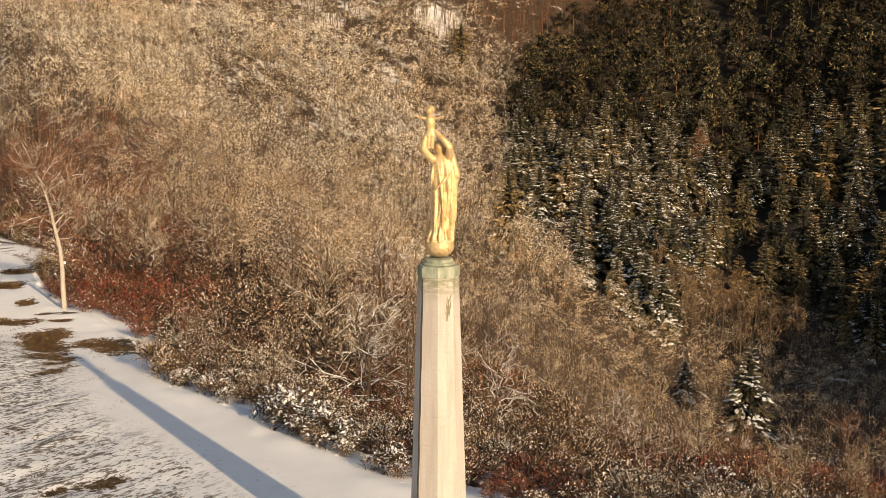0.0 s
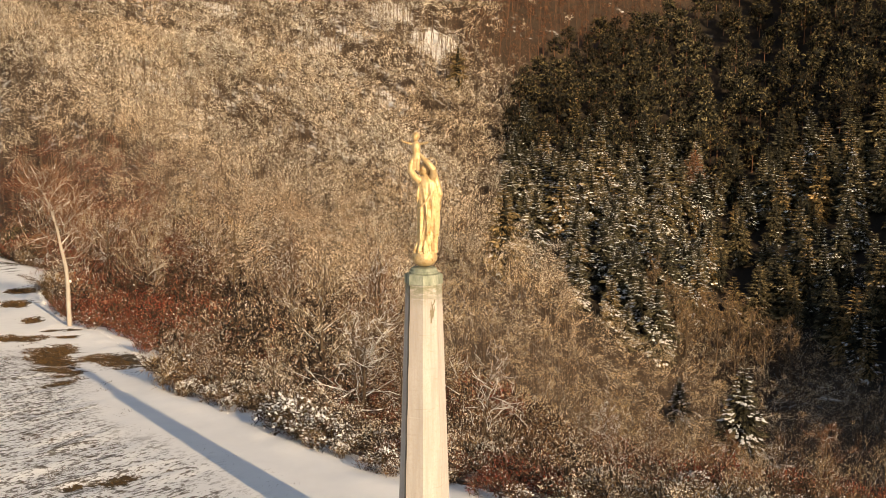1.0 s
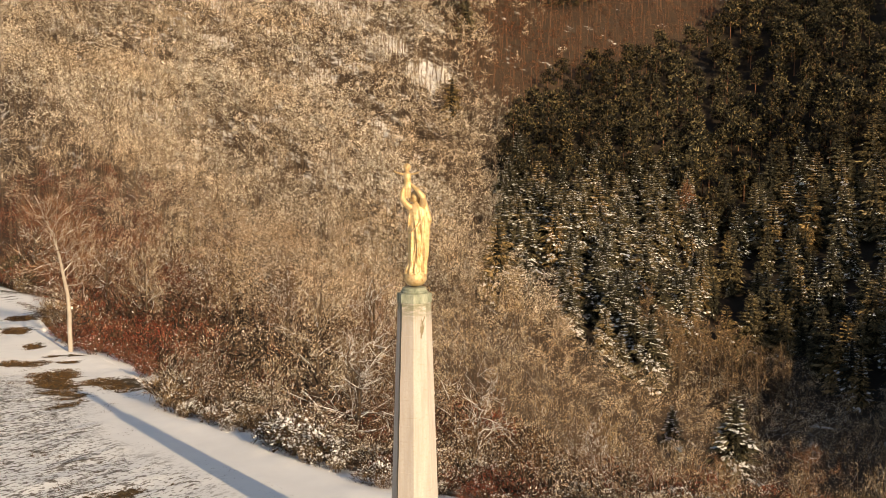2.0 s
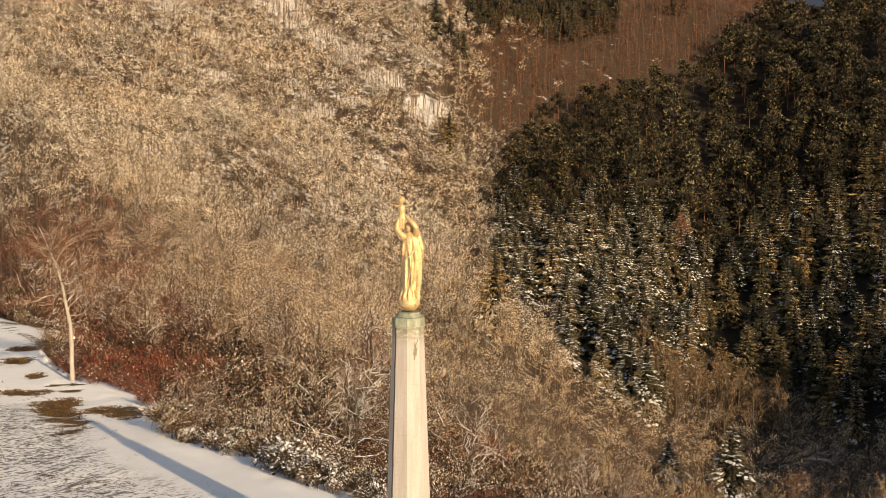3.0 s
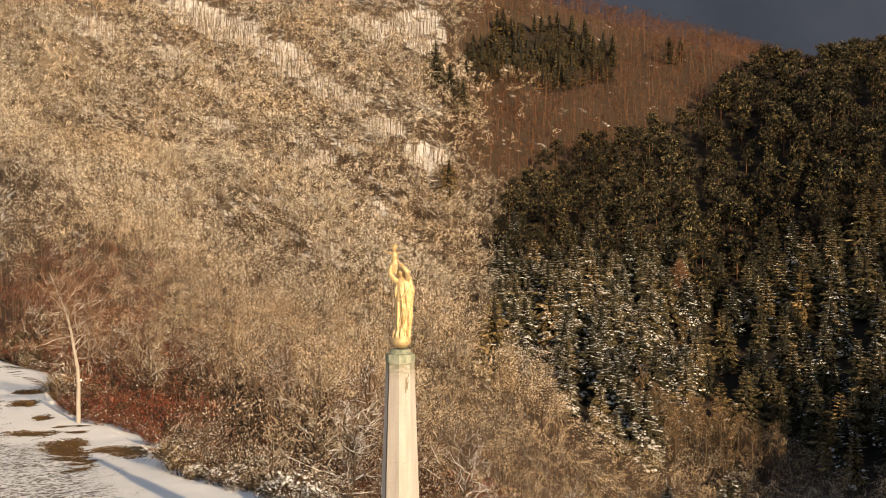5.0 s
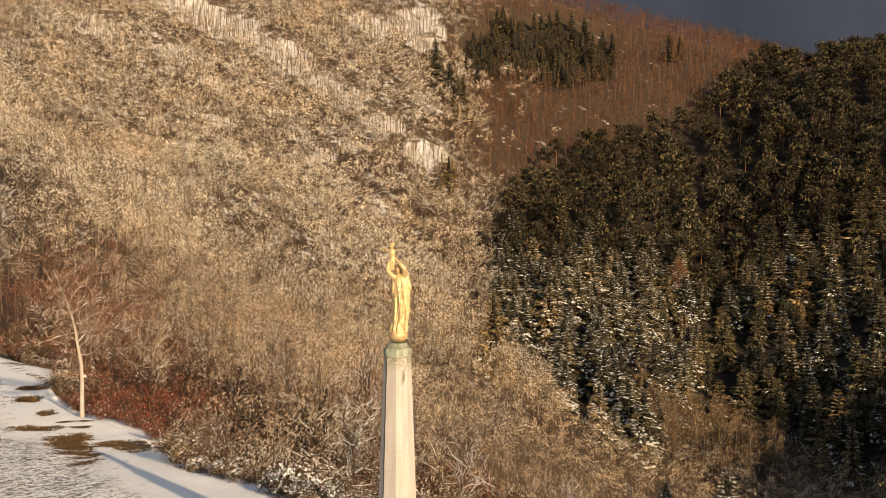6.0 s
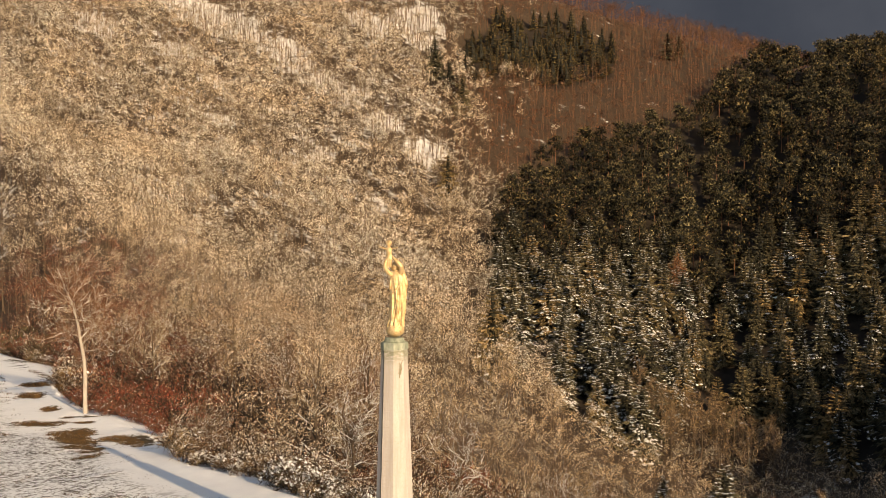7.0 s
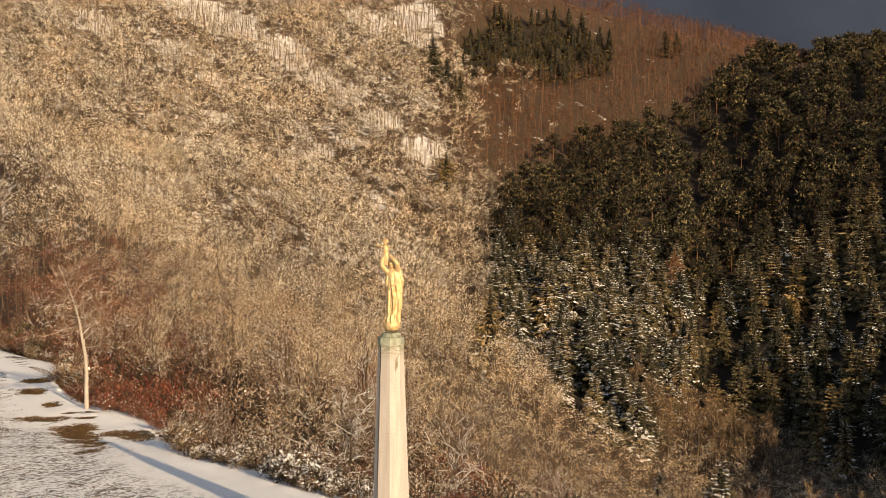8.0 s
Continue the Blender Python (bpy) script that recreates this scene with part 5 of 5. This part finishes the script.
# golden trees at the foot of the spruces
X, Y = scatter(rng, 55, 125, 246, 305, 7.5, lambda x, y: seen(x, y, 0.2, 0.36) * (x < 108) * (y < 308 - 0.1 * x) * (y > 262 - 0.1 * (x - 60)))
foot = [("bare_tree", bare_tree(np.random.RandomState(30 + s), 10, (FAR_BARK, FOOT_TWIG), limbs=12, twigs=420, spread=sp, crook=0.7, low=0.3, twig_w=0.045, thick=1.1, limb=1.3)) for s, sp in enumerate((0.34, 0.28))]
plant_all(foot, [(x, y, rng.rand() * 360, 1.6 + 0.7 * rng.rand(), int(rng.rand() < 0.35)) for x, y in zip(X, Y)], ["spreading bare tree with amber twigs", "slender bare tree with amber twigs"], "tree", "bare trees at the foot of the spruces")

# a russet larch among the spruces
thing("larch", bare_tree(np.random.RandomState(52), 17, (DARK_BARK, LARCH), limbs=26, twigs=1500, spread=0.2, crook=0.2, low=0.15, twig_w=0.11), planted(104, 388, 0, 1.5), "russet leafless larch standing among dark spruces", "tree")

# the pale tree at the track's bend, with a small white plate on its trunk
pale = thing("track_tree", bare_tree(np.random.RandomState(41), 8.5, (PALE_BARK, BUSH_RED_TWIG), limbs=20, twigs=2600, spread=0.34, crook=1.7, low=0.42, snow=0.04, thick=0.85, limb=0.6, lean=-0.05, twig_w=0.022), planted(-33.2, 60.4, 30, 1.8), "pale-barked bare tree at the track's edge with a white plate", "tree")
bm = bmesh.new()
bmesh.ops.create_cube(bm, size=1, matrix=Matrix.Diagonal((0.2, 0.02, 0.13, 1)))
bmesh.ops.bevel(bm, geom=bm.edges[:], offset=0.006, segments=2, affect="EDGES")
plate = part("plate", bm, WHITE_PLATE, pale, "small blank white plate")
plate.matrix_basis = pose(0.06, -0.15, 2.3, 0, 0, -30)
# the broad snowy tree beyond the track, and two dark leaning ones lower down
thing("broad_tree", bare_tree(np.random.RandomState(44), 6.5, (BARK, NEAR_TWIG), limbs=20, twigs=1500, spread=0.5, crook=2.3, low=0.14, snow=0.6, thick=1.3, limb=0.9, twig_w=0.018), planted(-4.4, 31.5, 10, 1.15), "broad crooked tree with snow along its bare limbs", "tree")
thing("leaning_tree", bare_tree(np.random.RandomState(47), 8.0, (BARK, NEAR_TWIG), limbs=18, twigs=1000, spread=0.5, crook=2.2, lean=0.3, low=0.2, snow=0.5, thick=1.3, limb=0.75, twig_w=0.025), planted(2.4, 31, -20, 0.85), "dark leaning tree with snow on its limbs", "tree")
thing("leaning_tree", bare_tree(np.random.RandomState(49), 6.0, (BARK, NEAR_TWIG), limbs=16, twigs=700, spread=0.36, crook=1.2, lean=0.16, low=0.45, snow=0.5, thick=1.4, limb=0.8, twig_w=0.025), planted(10.4, 36, 15, 0.9), "small dark tree with a snowy crown", "tree")

# bushes along the drop
bushes = [("bush", scrub(np.random.RandomState(60 + s), h, (DARK_BARK, tw, lf), leaves=n, snow=sn, leaf=le, twigs=tg)) for s, (h, tw, lf, n, sn, le, tg) in enumerate((
    (1.2, BUSH_RED_TWIG, RUST, 800, 90, 0.024, 220), (1.2, NEAR_TWIG, BROWN, 700, 360, 0.02, 320), (1.15, NEAR_TWIG, OLIVE, 620, 800, 0.022, 260), (1.3, GOLD_TWIG, BROWN, 560, 200, 0.019, 360), (1.0, FROST_TWIG, BROWN, 420, 520, 0.015, 560), (2.4, NEAR_TWIG, OLIVE, 1500, 0, 0.042, 160)))]
X, Y = scatter(rng, -85, 40, -8, 150, 1.35, lambda x, y: seen(x, y, -0.53, 0.5) * (beyond(x, y) > 0.4 * grown(y)) * (beyond(x, y) < np.where(x > -6, 30, 18)) * np.where(beyond(x, y) < 6 * grown(y), 0.95, 0.3) / grown(y) ** 2.4)
order = np.argsort(np.maximum(beyond(X, Y), 0) / grown(Y) * 3 + Y * 0.3)
spots = []
for x, y in zip(X[order[:285]], Y[order[:285]]):
    far = beyond(x, y) / float(grown(y))
    tone = vnoise(x, y, 5, 5)
    red = vnoise(x, y, 7, 8) + (0.36 if x < -21 and far < 8 else 0.06 if x < -12 else -0.05)
    k = 0 if red > 0.68 else 1 if tone > 0.55 else 3 if tone > 0.42 else 4 if tone > 0.28 else 2
    if far < 2.0 and -21 < x < 1:
        k = rng.choice([2, 4, 1, 3], p=[0.4, 0.1, 0.35, 0.15])
    spots.append((x, y, rng.rand() * 360, (0.8 + 0.08 * min(far, 6)) * (0.75 + 0.5 * rng.rand()) * float(grown(y)), k))
spots += [(-68, 132, 20, 2.7, 5), (-73, 138, 80, 3.2, 5), (-64, 126, 140, 2.1, 5), (-6.3, 19.3, 30, 2.0, 2), (-5.0, 17.3, 80, 1.8, 2), (-7.6, 21.2, 130, 1.8, 2), (-4.0, 15.8, 200, 1.4, 2), (-1.7, 12.9, 60, 1.2, 2), (-16.6, 33.6, 10, 2.0, 3), (-15.4, 30.9, 100, 1.7, 3), (-14.2, 29.6, 40, 1.5, 4)]
plant_all(bushes, spots, ["low bush with withered rust-red leaves", "low brown-leaved bush flecked with snow", "dark green bush heaped with snow", "low bush with golden-brown bare twigs", "grey twiggy bush with caps of snow", "dark green evergreen bush beside the track"], "bush", "bushes below the track")
X, Y = scatter(rng, -90, 42, -6, 160, 1.5, lambda x, y: seen(x, y, -0.53, 0.5) * (beyond(x, y) > 1.2 * grown(y)) * (beyond(x, y) < np.where(x > -6, 32, 24)) * 0.95 / grown(y) ** 1.25)
red = vnoise(X, Y, 6.0, 8) * 0.7 + vnoise(X, Y, 2.2, 9) * 0.3 + 0.22 * smooth01(-14, -26, X) * smooth01(24, 8, beyond(X, Y)) - 0.2 * smooth01(-24, -18, X) * smooth01(9, 6, beyond(X, Y)) > 0.62
grey = ~red & (vnoise(X, Y, 4.5, 10) + 0.25 * smooth01(9, 2, beyond(X, Y)) + 0.14 * smooth01(0, 4, X) > 0.62)
for name, ok, mat, label, sn in (("brown_undergrowth", ~red & ~grey, UNDER_TWIG, "tangled brown undergrowth below the track", 50), ("red_undergrowth", red, UNDER_RED, "rust-red withered undergrowth below the track", 9), ("snowy_undergrowth", grey, UNDER_GREY, "dark undergrowth flecked with snow below the track", 60)):
    thicket(name, rng, X[ok], Y[ok], 2.2, 1.15, 430, (DARK_BARK, mat), label, tuft=0.036, twigs=70, snow=sn, lobes=6, long=1.9, scale=grown(Y[ok]))

# clods of snow along the broken edge of the track
soup = Soup()
cx = rng.uniform(-50, 3, 600)
cy = edge_y(cx) + 0.25 + rng.normal(0.0, 0.32, 600) + 0.5 * (vnoise(cx, cx * 0, 2.0, 61) > 0.5)
cz = height(cx, cy) + 0.06
size = (0.018 + 0.05 * rng.rand(600) ** 5) * grown(cy)
lump = np.stack([cx, cy, cz], 1)
for k in range(3):
    a = rng.rand(600) * 6.3
    way = np.stack([np.cos(a), np.sin(a), 0.3 * rng.normal(size=600)], 1)
    soup.sticks(lump - unit(way) * size[:, None] - [0, 0, 0.05], lump + unit(way) * size[:, None] - [0, 0, 0.03], size * 0.9, size * 0.6, 5)
tagged(new("snow_clods", soup.mesh("snow_clods", SNOW, smooth=True)), "broken clods of snow along the track's edge", "snow", kind="stuff")

# grass that stands out of the snow
soup = Soup()
N = 260000
gx, gy = rng.uniform(-60, 4, N), rng.uniform(-4, 105, N)
spot = bare_mask(gx, gy)
inner = track_inside(gx, gy)
comb = vnoise(gx * 0.94 - gy * 0.34, (gx * 0.34 + gy * 0.94) * 0.45, 0.5, 12)
ok = ((spot > 0.5) & (rng.rand(N) < 0.9)) | ((inner > 2.9) & (comb > 0.58) & (rng.rand(N) < 0.4) & (vnoise(gx, gy, 2.2, 14) > 0.42)) | ((np.abs(inner - 2.8) < 0.55) & (gy < 34) & (vnoise(gx, gy, 0.4, 77) > 0.7) & (vnoise(gx, gy, 2.5, 78) > 0.4))
gx, gy = gx[ok], gy[ok]
at = np.repeat(np.stack([gx, gy, height(gx, gy) - 0.05], 1), 3, 0)
at[:, :2] += rng.normal(0, 0.05, (len(at), 2))
soup.slivers(rng, at, np.stack([rng.normal(0, 0.5, len(at)), rng.normal(0, 0.5, len(at)), np.full(len(at), 0.8)], 1), (0.04 + 0.07 * rng.rand(len(at))) * grown(at[:, 1]), 0.026 * grown(at[:, 1]))
tagged(new("grass", soup.mesh("grass", STRAW)), "withered grass standing out of thin snow", "grass", kind="stuff")
